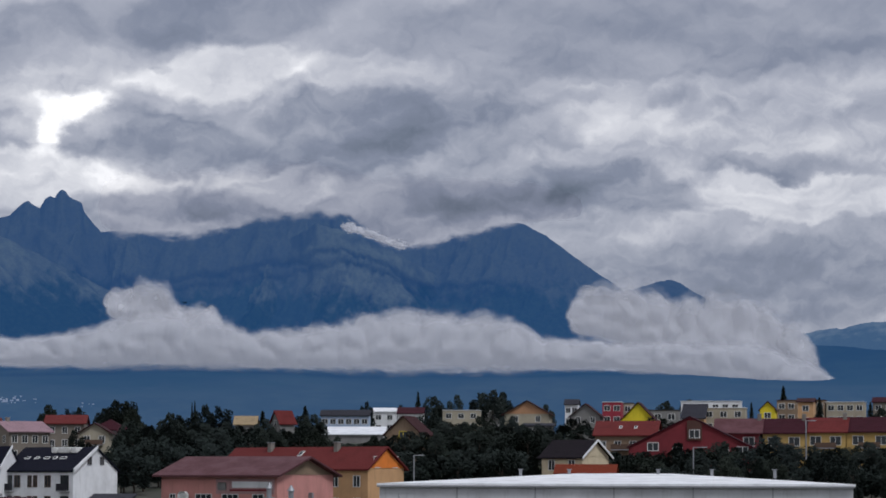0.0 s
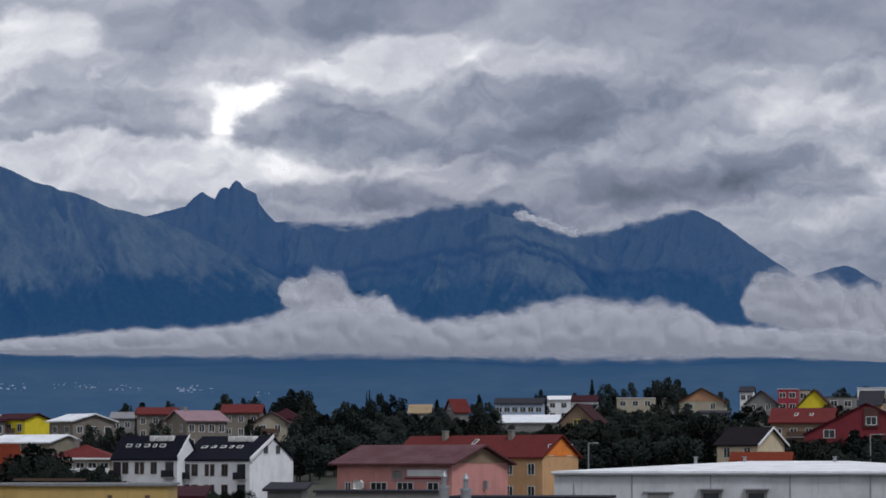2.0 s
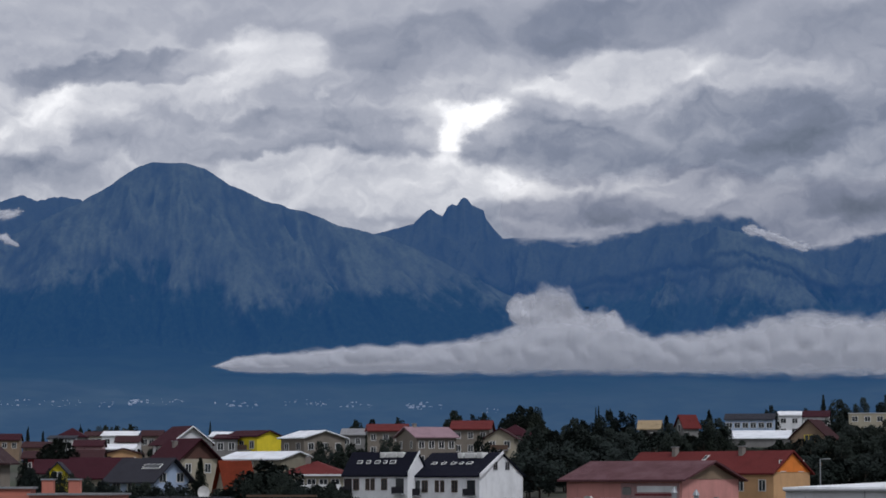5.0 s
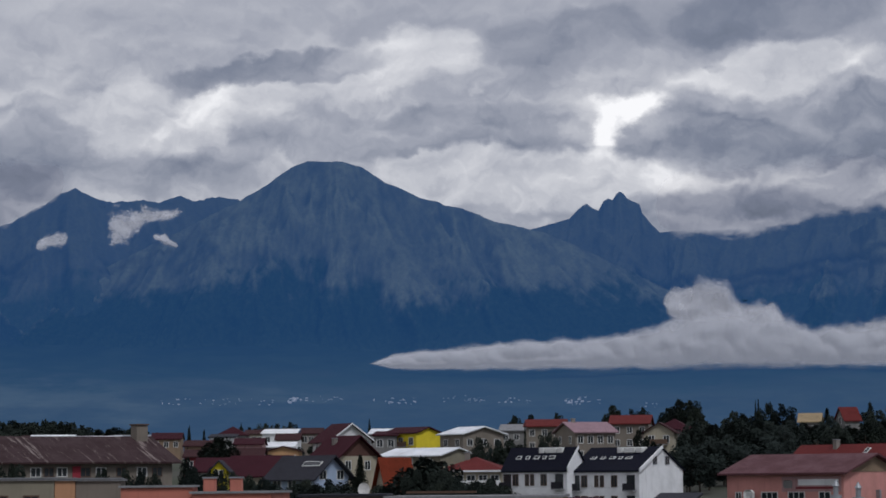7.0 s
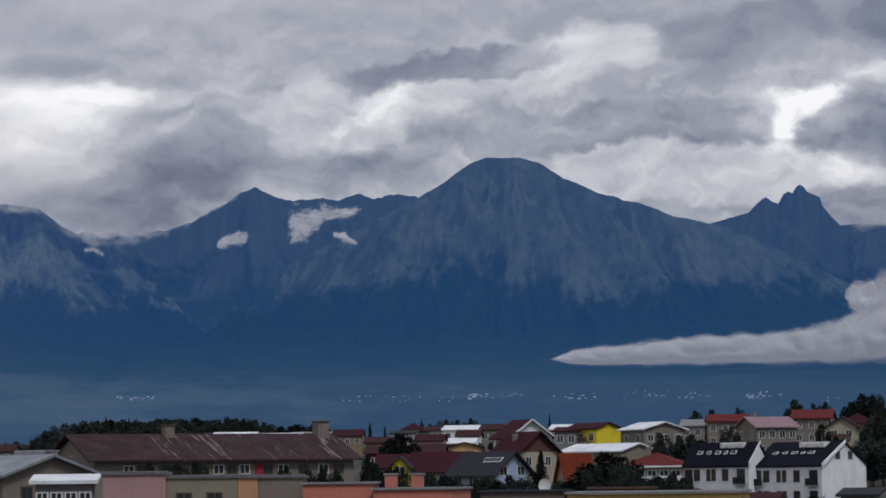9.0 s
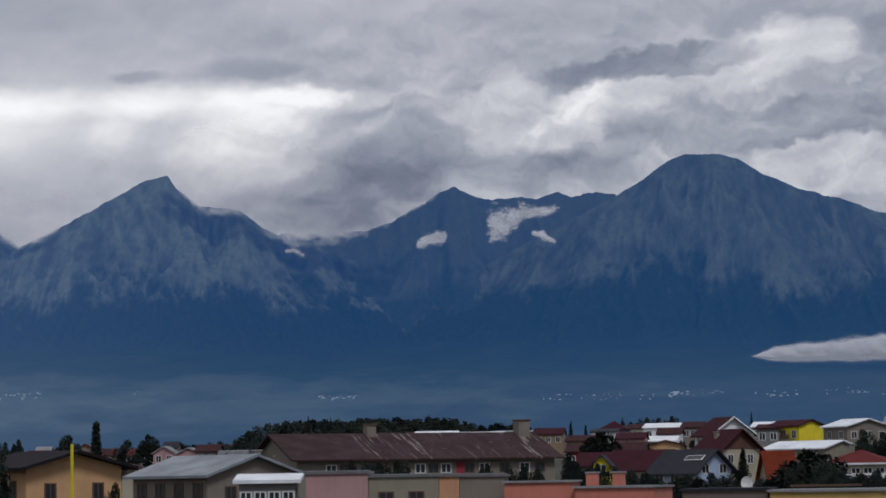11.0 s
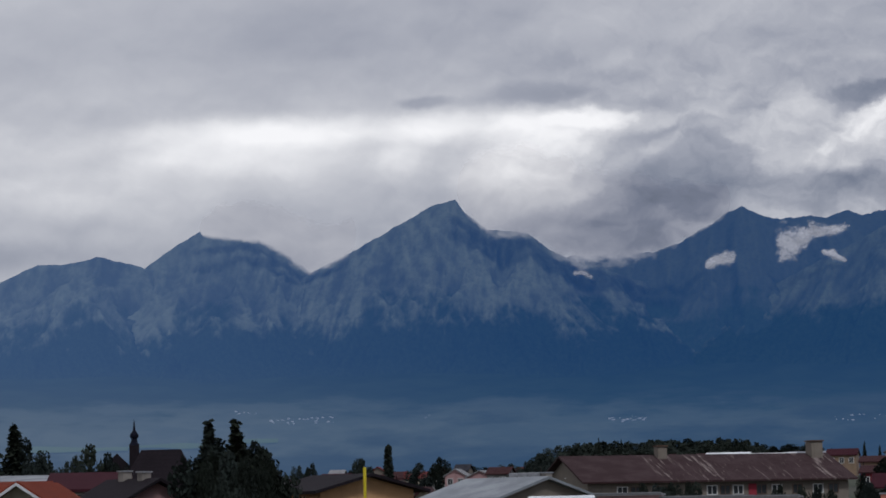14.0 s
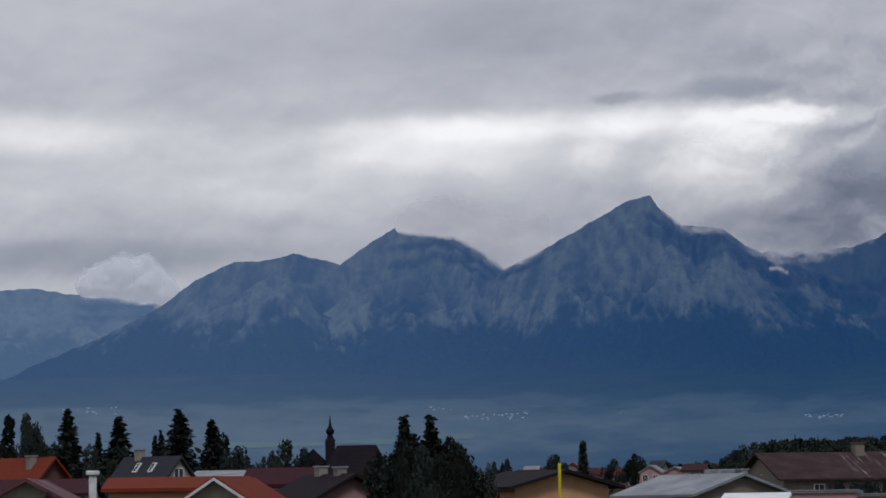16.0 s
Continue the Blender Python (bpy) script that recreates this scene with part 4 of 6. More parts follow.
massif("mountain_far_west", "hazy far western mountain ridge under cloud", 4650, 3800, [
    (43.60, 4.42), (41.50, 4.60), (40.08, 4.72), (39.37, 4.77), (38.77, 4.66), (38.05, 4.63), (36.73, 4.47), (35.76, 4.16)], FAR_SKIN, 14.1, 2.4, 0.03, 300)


def villages():
    """Pale villages strewn over the far slope."""
    rng = random.Random(5)
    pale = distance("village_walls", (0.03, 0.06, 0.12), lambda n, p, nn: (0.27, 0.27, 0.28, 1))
    for az0, az1, el, count, size in ((18.09, 16.31, 1.74, 16, 2.6), (16.19, 15.71, 1.72, 7, 2.6), (15.38, 14.97, 1.74, 8, 4.2), (14.87, 14.09, 1.79, 9, 2.4),
            (13.55, 12.64, 1.73, 14, 3.0), (12.10, 11.07, 1.77, 14, 2.6), (10.89, 10.10, 1.72, 12, 2.6), (9.43, 8.64, 1.70, 12, 4.0),
            (7.91, 7.42, 1.59, 6, 2.4), (22.92, 21.96, 1.83, 14, 3.4), (30.24, 28.77, 1.92, 22, 3.0), (26.84, 26.70, 1.93, 2, 2.6), (38.77, 37.39, 2.15, 12, 3.2), (30.93, 30.44, 2.15, 4, 3.0)):
        verts, faces = [], []
        for _ in range(int(count * 1.5)):
            az = rng.uniform(az0, az1)
            want = el + rng.uniform(-0.07, 0.07)
            d = min(np.arange(1300, 3000, 10), key=lambda q: abs(valley_height(az, q) - height_at(want, q)))
            p = spot(az, d, valley_height(az, d) - 0.4)
            w, h = size * rng.uniform(0.08, 0.42), size * rng.uniform(0.12, 0.36)
            k = len(verts)
            verts += [p + Vector(c) for c in ((-w, -w, 0), (w, -w, 0), (w, w, 0), (-w, w, 0), (-w, -w, h), (w, -w, h), (w, w, h), (-w, w, h), (-w, 0, h * 1.5), (w, 0, h * 1.5))]
            faces += [tuple(k + i for i in f) for f in ((0, 1, 5, 4), (1, 2, 6, 9, 5), (2, 3, 7, 6), (3, 0, 4, 8, 7), (4, 5, 9, 8), (6, 7, 8, 9))]
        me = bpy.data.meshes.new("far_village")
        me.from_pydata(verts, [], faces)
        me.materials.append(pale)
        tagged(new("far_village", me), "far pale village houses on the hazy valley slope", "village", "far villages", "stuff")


villages()

# ---------------------------------------------------------------- clouds before the mountains
cloud("cloud_bank", "long pale grey cloud bank lying before the mountain foot", 2850, [
    (14.35, 2.50, 2.57), (13.55, 2.46, 2.64), (13.07, 2.42, 2.75), (12.10, 2.41, 2.83), (10.40, 2.41, 3.00), (8.46, 2.41, 3.07),
    (7.48, 2.41, 3.29), (6.51, 2.41, 3.63), (5.66, 2.41, 3.56),
    (5.02, 2.43, 3.52), (4.17, 2.40, 3.21), (2.23, 2.38, 3.39), (1.14, 2.37, 3.69), (-0.20, 2.35, 3.59), (-1.42, 2.36, 3.52),
    (-2.15, 2.39, 3.11), (-3.60, 2.38, 2.99), (-5.05, 2.26, 2.99), (-6.62, 1.94, 2.98), (-8.05, 1.88, 2.45), (-8.89, 1.84, 2.04), (-9.4, 1.80, 1.90)], 0.36, 2.0, 940, taper=0.36)
cloud("cloud_plume", "small pale plume of cloud leaning off the cloud bank", 2900, [
    (7.55, 3.66, 3.86), (7.15, 3.50, 4.06), (6.75, 3.20, 4.18), (6.30, 2.95, 4.20), (5.95, 2.91, 4.02), (5.60, 2.91, 3.72), (5.05, 2.91, 3.74), (4.40, 2.91, 3.45)], 0.7, 3.4, 240, taper=0.16)
cloud("cloud_billow", "pale billowing cloud rising over the cloud bank", 2950, [
    (-2.17, 3.24, 3.61), (-2.63, 3.16, 3.98), (-3.12, 3.11, 4.13), (-4.09, 2.72, 4.27), (-5.06, 2.45, 3.87), (-6.15, 2.21, 4.00),
    (-6.87, 2.09, 3.82), (-7.47, 1.97, 3.32), (-8.07, 1.97, 2.95), (-8.54, 2.08, 2.32)], 0.5, 6.0, 420)
cloud("cloud_hook", "white hooked wisp of cloud caught on a ridge", 3820, [(2.52, 5.43, 5.50), (2.00, 5.30, 5.65), (1.52, 5.14, 5.42), (0.91, 4.94, 5.22), (0.42, 4.95, 5.05)], 0.6, 1.1, 160, 1.0, "shred")
cloud("cloud_shred", "small white shred of cloud against dark rock", 3900, [(20.90, 4.98, 5.03), (20.56, 4.95, 5.37), (20.20, 5.00, 5.49), (19.93, 5.18, 5.39)], 0.6, 8.1, 120, 1.0, "shred")
cloud("cloud_shred", "small white shred of cloud against dark rock", 3900, [(19.59, 4.94, 5.06), (19.29, 4.95, 5.92), (18.86, 5.05, 5.98), (18.43, 5.52, 5.98), (17.88, 5.62, 5.92), (17.37, 5.72, 6.07)], 0.7, 9.4, 200, 1.0, "shred")
cloud("cloud_shred", "small white shred of cloud against dark rock", 3900, [(18.37, 5.29, 5.38), (18.01, 5.08, 5.41), (17.64, 4.96, 5.10)], 0.7, 2.7, 120, 1.0, "shred")
cloud("cloud_shred", "small white shred of cloud in a mountain hollow", 3980, [(23.69, 4.91, 5.03), (23.38, 4.88, 5.11), (23.08, 4.75, 4.94)], 0.7, 5.7, 120, 1.0, "shred")
cloud("cloud_tuft", "white heaped tuft of cloud over far ridges", 4500, [(38.83, 4.75, 4.84), (38.29, 4.59, 5.20), (37.51, 4.53, 5.44), (36.91, 4.47, 5.49), (36.49, 4.34, 5.01), (35.94, 4.64, 4.91)], 0.5, 7.2, 260, 1.0, "tuft")
# the deck hangs down over the crests
DECK = "grey hanging cloud deck hiding a mountain crest"
cloud("cloud_deck", DECK, 3950, [(7.52, 5.46, 6.27), (6.74, 5.36, 6.52), (5.53, 5.36, 6.60), (4.69, 5.46, 6.55), (3.96, 5.70, 6.68), (2.74, 5.82, 6.81), (2.01, 5.78, 6.57),
    (1.27, 5.18, 6.46), (0.30, 5.18, 6.46), (-0.68, 5.43, 6.46), (-1.66, 5.67, 6.40), (-3.12, 5.73, 6.10)], 0.22, 4.4, 600, 1.0, "deck")
cloud("cloud_deck", DECK, 3900, [(26.17, 6.67, 6.89), (25.85, 6.42, 7.37), (25.40, 6.02, 7.61), (24.46, 5.95, 7.59), (24.00, 5.62, 7.4), (23.48, 5.37, 7.21), (22.26, 5.35, 6.95), (21.40, 5.66, 6.80), (20.06, 6.33, 6.75)], 0.22, 3.1, 420, 1.0, "deck")
cloud("cloud_deck", DECK, 4000, [(31.73, 6.00, 6.18), (31.12, 5.90, 6.54), (30.38, 5.86, 6.59), (29.77, 5.54, 6.39), (29.28, 5.17, 6.14), (28.80, 5.34, 6.13), (28.18, 5.76, 6.25)], 0.22, 2.3, 320, 1.0, "deck")

# ---------------------------------------------------------------- buildings, right part of the town
def low_wall_row(name, label, az_left, az_right, el, d, wall, deep=8.0, group=""):
    return house(name, label, az_right, d, el, el, wall, "grey", az_left, None, 2, "flat", deep=deep, category="building", group=group)


hall, hall_long, hall_deep, hall_top, hall_mid = house("industrial_hall", "long grey white metal hall with a shallow pale roof", -8.74, 260, -0.09, 0.18, "silver", "pale", 1.39, None, -2, "hip", deep=36, over=0.25, category="hall")
for i in range(1, 6):
    part("wall_seam", box(-hall_long * i / 6 - 0.06, -hall_long * i / 6 + 0.06, -0.05, 0.0, -0.5, hall_top - 0.1), ZINC, hall)
for u in (0.16, 0.30, 0.42, 0.62, 0.73):
    vent = part("roof_vent", box(-hall_long * u - 0.16, -hall_long * u + 0.16, hall_deep * 0.46, hall_deep * 0.46 + 0.3, hall_mid - 0.5, hall_mid + 0.35, 0.06), ZINC, hall)
    part("vent_cap", box(-hall_long * u - 0.24, -hall_long * u + 0.24, hall_deep * 0.46 - 0.06, hall_deep * 0.46 + 0.36, hall_mid + 0.35, hall_mid + 0.45), ZINC, vent)
part("gutter", box(-hall_long - 0.2, 0.2, -0.42, -0.26, hall_top - 0.15, hall_top + 0.02), ZINC, hall)
gate = part("gate", box(-hall_long * 0.80, -hall_long * 0.755, -0.08, 0.0, 0.0, hall_top - 1.9), PLASTER["grey"], hall, "pale grey roller gate")
part("gate_lintel", box(-hall_long * 0.81, -hall_long * 0.745, -0.2, 0.0, hall_top - 1.9, hall_top - 1.75), ZINC, gate)
for u in (0.665, 0.57):
    bay = part("loading_bay", box(-hall_long * u - 1.0, -hall_long * u + 1.0, -0.5, 0.0, 0.0, hall_top - 1.6), PLASTER["grey"], hall, "grey framed loading bay")
    part("bay_door", box(-hall_long * u - 0.75, -hall_long * u + 0.75, -0.56, -0.5, 0.0, hall_top - 1.9), GLASS, bay)
    part("bay_roof", box(-hall_long * u - 1.2, -hall_long * u + 1.2, -0.7, 0.0, hall_top - 1.6, hall_top - 1.45), ZINC, bay)
for u in (0.505, 0.42, 0.31):
    d_ = part("door", box(-hall_long * u - 0.65, -hall_long * u + 0.65, -0.07, 0.0, 0.0, hall_top - 2.4, 0.02), PLASTER["red"], hall, "dark red steel door")
    part("door_handle", box(-hall_long * u + 0.4, -hall_long * u + 0.5, -0.14, -0.07, 1.1, 1.2), ZINC, d_)

shop, L, D_, T_, M_ = house("pink_workshop", "pink plastered workshop with a plum sheet roof", 3.54, 300, 0.13, 0.49, "pink", "plum", 6.07, 2.30, 32, "gable", gable_wall="brown", over=0.8, category="workshop")
for u, w in ((0.90, 0.7), (0.63, 2.1), (0.40, 2.1), (0.16, 1.4)):
    window(shop, -L * u, 0.0, T_ - 2.75, w, 1.05)
board = part("sign_board", box(-L * 0.52, -L * 0.02, -0.08, 0.0, T_ - 2.15, T_ - 0.45), PLASTER["rose"], shop, "faded rose sign board with a worn mark")
part("sign_mark", box(-L * 0.50, -L * 0.43, -0.12, -0.08, T_ - 1.75, T_ - 0.85, 0.15), PLASTER["grey"], board)
part("sign_bar", box(-L * 0.38, -L * 0.04, -0.12, -0.08, T_ - 1.45, T_ - 0.75), PLASTER["white"], board, "pale grey bar of worn lettering")
part("sign_bar", box(-L * 0.40, -L * 0.05, -0.12, -0.08, T_ - 1.85, T_ - 1.62), PLASTER["red"], board, "dark red bar of small lettering")
dish = part("satellite_dish", box(-L * 0.82, -L * 0.74, -0.75, -0.6, T_ - 3.1, T_ - 1.9, 0.3), WHITE_TRIM, shop, "white round satellite dish")
part("dish_arm", box(-L * 0.785, -L * 0.775, -0.6, 0.0, T_ - 2.6, T_ - 2.5), ZINC, dish)
part("lamp_arm", box(0.0, 0.5, D_ * 0.55, D_ * 0.58, T_ - 3.0, T_ - 2.0), ZINC, shop)

house("orange_house", "orange and ochre gabled house with a red tiled roof", 1.60, 345, 0.28, 0.71, "peach", "red", 4.93, 0.82, 42, "gable", (7, 1.7, 2), (2, -0.8, 1), gable_wall="orange", chimney=((0.75, 0.42, 1.2), (0.3, 0.42, 1.2)), roof_lights=((0.52, 0.65, 0.7),))
for mark in (0, 1):
    t_, l_, d2, top2, mid2 = house("white_terrace_house", "white rendered terraced house with a dark gabled roof", (7.87, 9.41)[mark], (350, 356)[mark], (0.20, 0.24)[mark], (0.68, 0.69)[mark], "bright", "dark",
        (9.36, 10.81)[mark], (6.92, 8.98)[mark], 40, "gable", (), (), group="terraced houses", over=0.25, win=(0.8, 1.2),
        roof_lights=((0.30, 0.5, 1.0), (0.42, 0.5, 0.6), (0.54, 0.5, 0.9), (0.68, 0.5, 0.7), (0.82, 0.5, 0.9)), light_tall=0.28)
    for z in (1.35, 4.05, 6.75):
        for u, w in ((0.80, 0.9), (0.62, 0.55), (0.54, 0.55), (0.36, 0.9)):
            window(t_, -l_ * u, 0.0, top2 - z, w, 1.4, False, BROWN_TRIM, "brown")
        for u in (0.12, 0.93):
            b = part("balcony", box(-l_ * u - 0.9, -l_ * u + 0.9, -0.7, 0.0, top2 - z - 1.35, top2 - z - 1.2), ZINC, t_)
            part("railing", box(-l_ * u - 0.9, -l_ * u + 0.9, -0.7, -0.64, top2 - z - 1.2, top2 - z - 0.3), ROOF["slate"], b)
            part("balcony_door", box(-l_ * u - 0.7, -l_ * u + 0.7, -0.03, 0.0, top2 - z - 1.2, top2 - z + 0.8), GLASS, b)
    for v in (0.36, 0.64) if not mark else ():
        window(t_, 0.0, d2 * v, top2 + 1.35, 0.75, 0.95, True, ZINC, "zinc")
    # pale raised roof hoods along the ridge
    for u, w in ((0.50, 0.9), (0.36, 1.9), (0.22, 1.0)):
        hood = part("roof_hood", box(-l_ * u - w / 2, -l_ * u + w / 2, d2 * 0.34, d2 * 0.52, mid2 - 0.6, mid2 + 0.16, 0.08), WHITE_TRIM, t_, "white raised roof hood")
    part("verge_band", prism([(-0.3, top2 - 0.25), (d2 / 2, mid2 - 0.05), (d2 / 2, mid2 + 0.35), (-0.3, top2 + 0.3)], "x", 0.24, 0.42), PLASTER["bright"], t_, "white verge band along the roof edge")

red_house, L, D_, T_, M_ = house("red_house", "dark red rendered house with a broad gable front", -6.60, 462, 0.74, 1.37, "red", "maroon", -3.98, None, 3, "cross", deep=12, over=0.3)
part("window_bay", box(-L * 0.52, -L * 0.40, -0.25, 0.0, T_ + 1.2, M_ - 0.6), PLASTER["plank"], red_house, "dark boarded bay under the gable")
for u, z, w in ((0.46, T_ + 2.3, 1.7), (0.80, T_ + 0.1, 1.8), (0.07, T_ - 0.6, 1.8), (0.22, T_ - 0.6, 1.6), (0.60, T_ - 0.6, 1.6)):
    window(red_house, -L * u, -0.25 if u == 0.46 else 0.0, z, w, 1.3)
house("red_tiled_house", "brown house with a red tiled roof and balcony", -4.56, 480, 1.00, 1.28, "brown", "red", -3.27, None, 6, "gable", (4, 1.8, 2), deep=10, balcony=((0.5, 2.6, 5.0),), roof_lights=((0.35, 0.5, 0.6), (0.6, 0.5, 0.6)))
for a, b, roof_, wall_, y in ((-5.83, -6.79, "plum", "red", 1.05), (-6.85, -7.73, "maroon", "ochre", 1.05), (-7.75, -8.59, "red", "ochre", 1.07), (-8.61, -9.58, "maroon", "ochre", 1.08), (-9.60, -10.52, "red", "ochre", 1.08)):
    house("terraced_house", "ochre terraced house with a plum tiled roof and loggia" if wall_ == "ochre" else "dark red terraced house with a plum roof", b, 490, y, y + 0.28, wall_, roof_, a, None, 4, "gable", (2, 1.6, 3), deep=10, group="terraced houses on the slope", chimney=((0.05, 0.45, 1.2),), win=(1.9, 1.5), balcony=((0.5, 2.9, 4.0),))
verge(house("cream_house", "cream gabled house with a grey roof and orange porch", -2.99, 380, 0.54, 0.87, "sand", "dusk", -2.12, -3.57, 40, "gable", (2, 1.2, 1), gable_wall="sand"), 0.45, "gable")
house("porch", "low porch with an orange tiled roof", -3.66, 370, 0.18, 0.34, "cream", "orange", -2.45, None, 4, "gable", deep=5, category="porch")
house("brown_house", "dark brown chalet with a steep brown roof", 0.46, 520, 1.02, 1.38, "brown", "brown", 1.23, 0.22, 20, "cross", (1, 0.2, 1), (1, 1.5, 1), win=(1.6, 1.2), trim=PLASTER["yellow"])
house("orange_gable_house", "cream house with an orange gable and brown roof", -2.29, 640, 1.45, 1.71, "cream", "brown", -1.33, None, 4, "cross", (2, 1.2, 2), deep=11, gable_wall="tan", over=0.7)
house("annex", "low grey house below the orange gable", -2.36, 600, 1.18, 1.24, "grey", "slate", -1.72, None, 3, "shed", (2, 1.0, 1), deep=6)
for name_, x0, x1, y0, y1, d_, wall_, roof_, kind_, label_, cols in (
        ("flat_house", 0.00, -0.79, 1.52, 1.58, 740, "cream", "pale", "flat", "white flat roofed house with dark windows", 3),
        ("flat_house", -0.81, -1.24, 1.51, 1.58, 760, "grey", "pale", "flat", "grey flat roofed house on the crest", 2),
        ("white_house", 0.96, 0.43, 1.45, 1.57, 750, "white", "maroon", "gable", "white house with a low maroon roof", 3),
        ("white_house", 1.50, 1.01, 1.48, 1.57, 770, "white", "pale", "shed", "white house with a pale roof", 2),
        ("grey_block", 2.61, 1.59, 1.40, 1.51, 700, "blue", "slate", "gable", "pale grey blue block with a slate roof", 6),
        ("white_shed", 2.56, 1.28, 0.99, 1.16, 640, "grey", "bright", "shed", "long shed with a bright white roof", 0),
        ("beige_house", 4.46, 4.01, 1.20, 1.37, 620, "grey", "tan", "gable", "grey house with a tan roof", 2),
        ("modern_villa", -5.56, -6.47, 1.58, 1.67, 640, "cream", "pale", "flat", "cream flat roofed villa with wide windows", 3),
        ("modern_villa", -5.11, -6.37, 1.72, 1.79, 720, "white", "pale", "flat", "long white flat roofed block", 6),
        ("villa", -4.18, -5.05, 1.53, 1.58, 620, "grey", "slate", "flat", "grey rendered villa with a flat roof", 3),
        ("red_block", -3.43, -3.84, 1.70, 1.75, 690, "crimson", "pale", "flat", "crimson and white flat block", 2),
        ("cream_block", -3.86, -4.08, 1.68, 1.75, 700, "cream", "slate", "flat", "narrow cream rendered flat block", 1),
        ("white_house", -2.63, -2.90, 1.65, 1.75, 720, "white", "slate", "gable", "white house with a slate roof on the crest", 2),
        ("long_block", -7.15, -8.16, 1.74, 1.81, 700, "brown", "maroon", "flat", "long brown block with a maroon roof", 5),
        ("peach_house", -7.59, -7.92, 1.70, 1.77, 660, "peach", "brown", "gable", "peach house with a brown roof", 1),
        ("yellow_house", -6.79, -7.11, 1.55, 1.70, 660, "yellow", "brown", "cross", "bright yellow house with a brown roof", 1),
        ("cream_block", -8.19, -8.99, 1.70, 1.77, 700, "cream", "pale", "flat", "cream flat block with white bands", 4),
        ("cream_block", -9.17, -10.29, 1.70, 1.79, 720, "beige", "maroon", "gable", "beige block with a maroon roof", 5)):
    house(name_, label_, x1, d_, y0, y1, wall_, roof_, x0, None, 3, kind_, (cols, 1.5, 2) if cols else (), deep=10, win=(1.5, 1.3), over=0.4)
house("yellow_gable_house", "yellow gabled house with a brown roof", -4.56, 600, 1.31, 1.68, "yellow", "brown", -3.82, None, 5, "cross", (2, 1.0, 1), deep=9, over=0.5)
house("brown_gable_house", "grey house with a dark brown gable roof", -3.38, 650, 1.41, 1.65, "grey", "brown", -2.75, None, 5, "cross", (2, 1.0, 1), deep=9, over=0.6)
house("red_roof_house", "grey house with a red roof among trees", 3.49, 560, 1.25, 1.49, "grey", "red", 3.68, 3.17, 62, "cross", (1, 0.2, 1), over=0.4)
house("brick_gable", "cream house with a brick orange gable on the crest", -5.60, 630, 1.34, 1.66, "peach", "slate", -5.14, None, 4, "shed", deep=8)

# ---------------------------------------------------------------- buildings, middle of the town
house("lilac_roof_house", "beige house with a faded lilac tiled roof", 9.22, 520, 1.04, 1.24, "beige", "lilac", 9.66, 8.36, 66, "cross", (2, 1.5, 1), (4, 1.5, 2), over=0.6, chimney=((0.5, 0.2, 0.8),))
house("red_roof_house", "beige house with a bright red tiled roof", 7.66, 610, 1.21, 1.37, "beige", "red", 8.46, None, 5, "gable", (3, 1.5, 2), deep=10, over=0.6)
house("cream_gable_house", "cream house with a low brown gable roof", 7.12, 530, 1.02, 1.20, "cream", "brown", 7.75, None, 5, "cross", (2, 1.4, 1), deep=10, over=0.6, balcony=((0.5, 2.4, 3.5),))
house("maroon_roof_house", "grey house with a wide maroon roof", 6.78, 600, 1.06, 1.30, "grey", "maroon", 7.49, None, 5, "hip", (3, 1.5, 1), deep=10)
house("maroon_roof_house", "grey house with a wide maroon roof", 6.34, 590, 0.96, 1.13, "grey", "maroon", 6.94, None, 5, "gable", (3, 1.5, 1), deep=9)
house("red_roof_house", "beige house with a bright red tiled roof", 9.48, 610, 1.17, 1.30, "beige", "red", 10.28, None, 5, "gable", (3, 1.5, 2), deep=10, over=0.6)
house("grey_roof_house", "grey house with a flat pitched grey roof", 10.13, 630, 1.08, 1.20, "grey", "grey", 10.83, None, 5, "gable", (3, 1.5, 1), deep=10)
house("white_roof_house", "beige house with a white sheet roof", 11.63, 500, 1.02, 1.16, "beige", "bright", 12.13, 10.75, 55, "gable", (2, 1.6, 2), (3, 1.6, 2), over=0.6, win=(1.2, 1.2))
house("yellow_house", "bright yellow house with a red roof and balcony", 12.64, 515, 1.05, 1.16, "yellow", "maroon", 13.30, 12.12, 45, "gable", (3, 1.6, 2), (), over=0.5, balcony=((0.4, 2.6, 3.4),))
house("ochre_wing", "ochre wing beside the yellow house", 13.06, 517, 0.99, 1.08, "grey", "maroon", 13.54, None, 5, "shed", (2, 1.4, 2), deep=8)
verge(house("white_gable_house", "white house with a maroon roof and wide verge", 14.50, 560, 0.90, 1.25, "white", "maroon", 14.86, 13.59, 62, "gable", (2, 1.2, 1), (3, 0.4, 1), over=0.8), 0.8, "gable")
house("dark_red_gable_house", "cream house with a dark red roof and boarded gable", 14.31, 430, 0.57, 0.98, "cream", "maroon", 14.86, 13.47, 52, "gable", (2, 1.2, 2), (2, 1.5, 1), gable_wall="plank", over=0.9, chimney=((0.6, 0.3, 1.0),))
house("blue_gable_house", "house with a dark slate roof and pale blue gable", 14.83, 380, 0.14, 0.56, "blue", "slate", 15.79, 14.08, 42, "gable", (3, 1.0, 1), (2, -0.2, 1), over=0.9, roof_lights=((0.25, 0.55, 3.4),), win=(1.4, 1.2))
verge(house("maroon_roof_house", "low house with a dark maroon roof and white verge", 15.43, 420, 0.17, 0.57, "cream", "maroon", 16.65, None, 8, "gable", deep=11, over=0.6), 0.6, "gable")
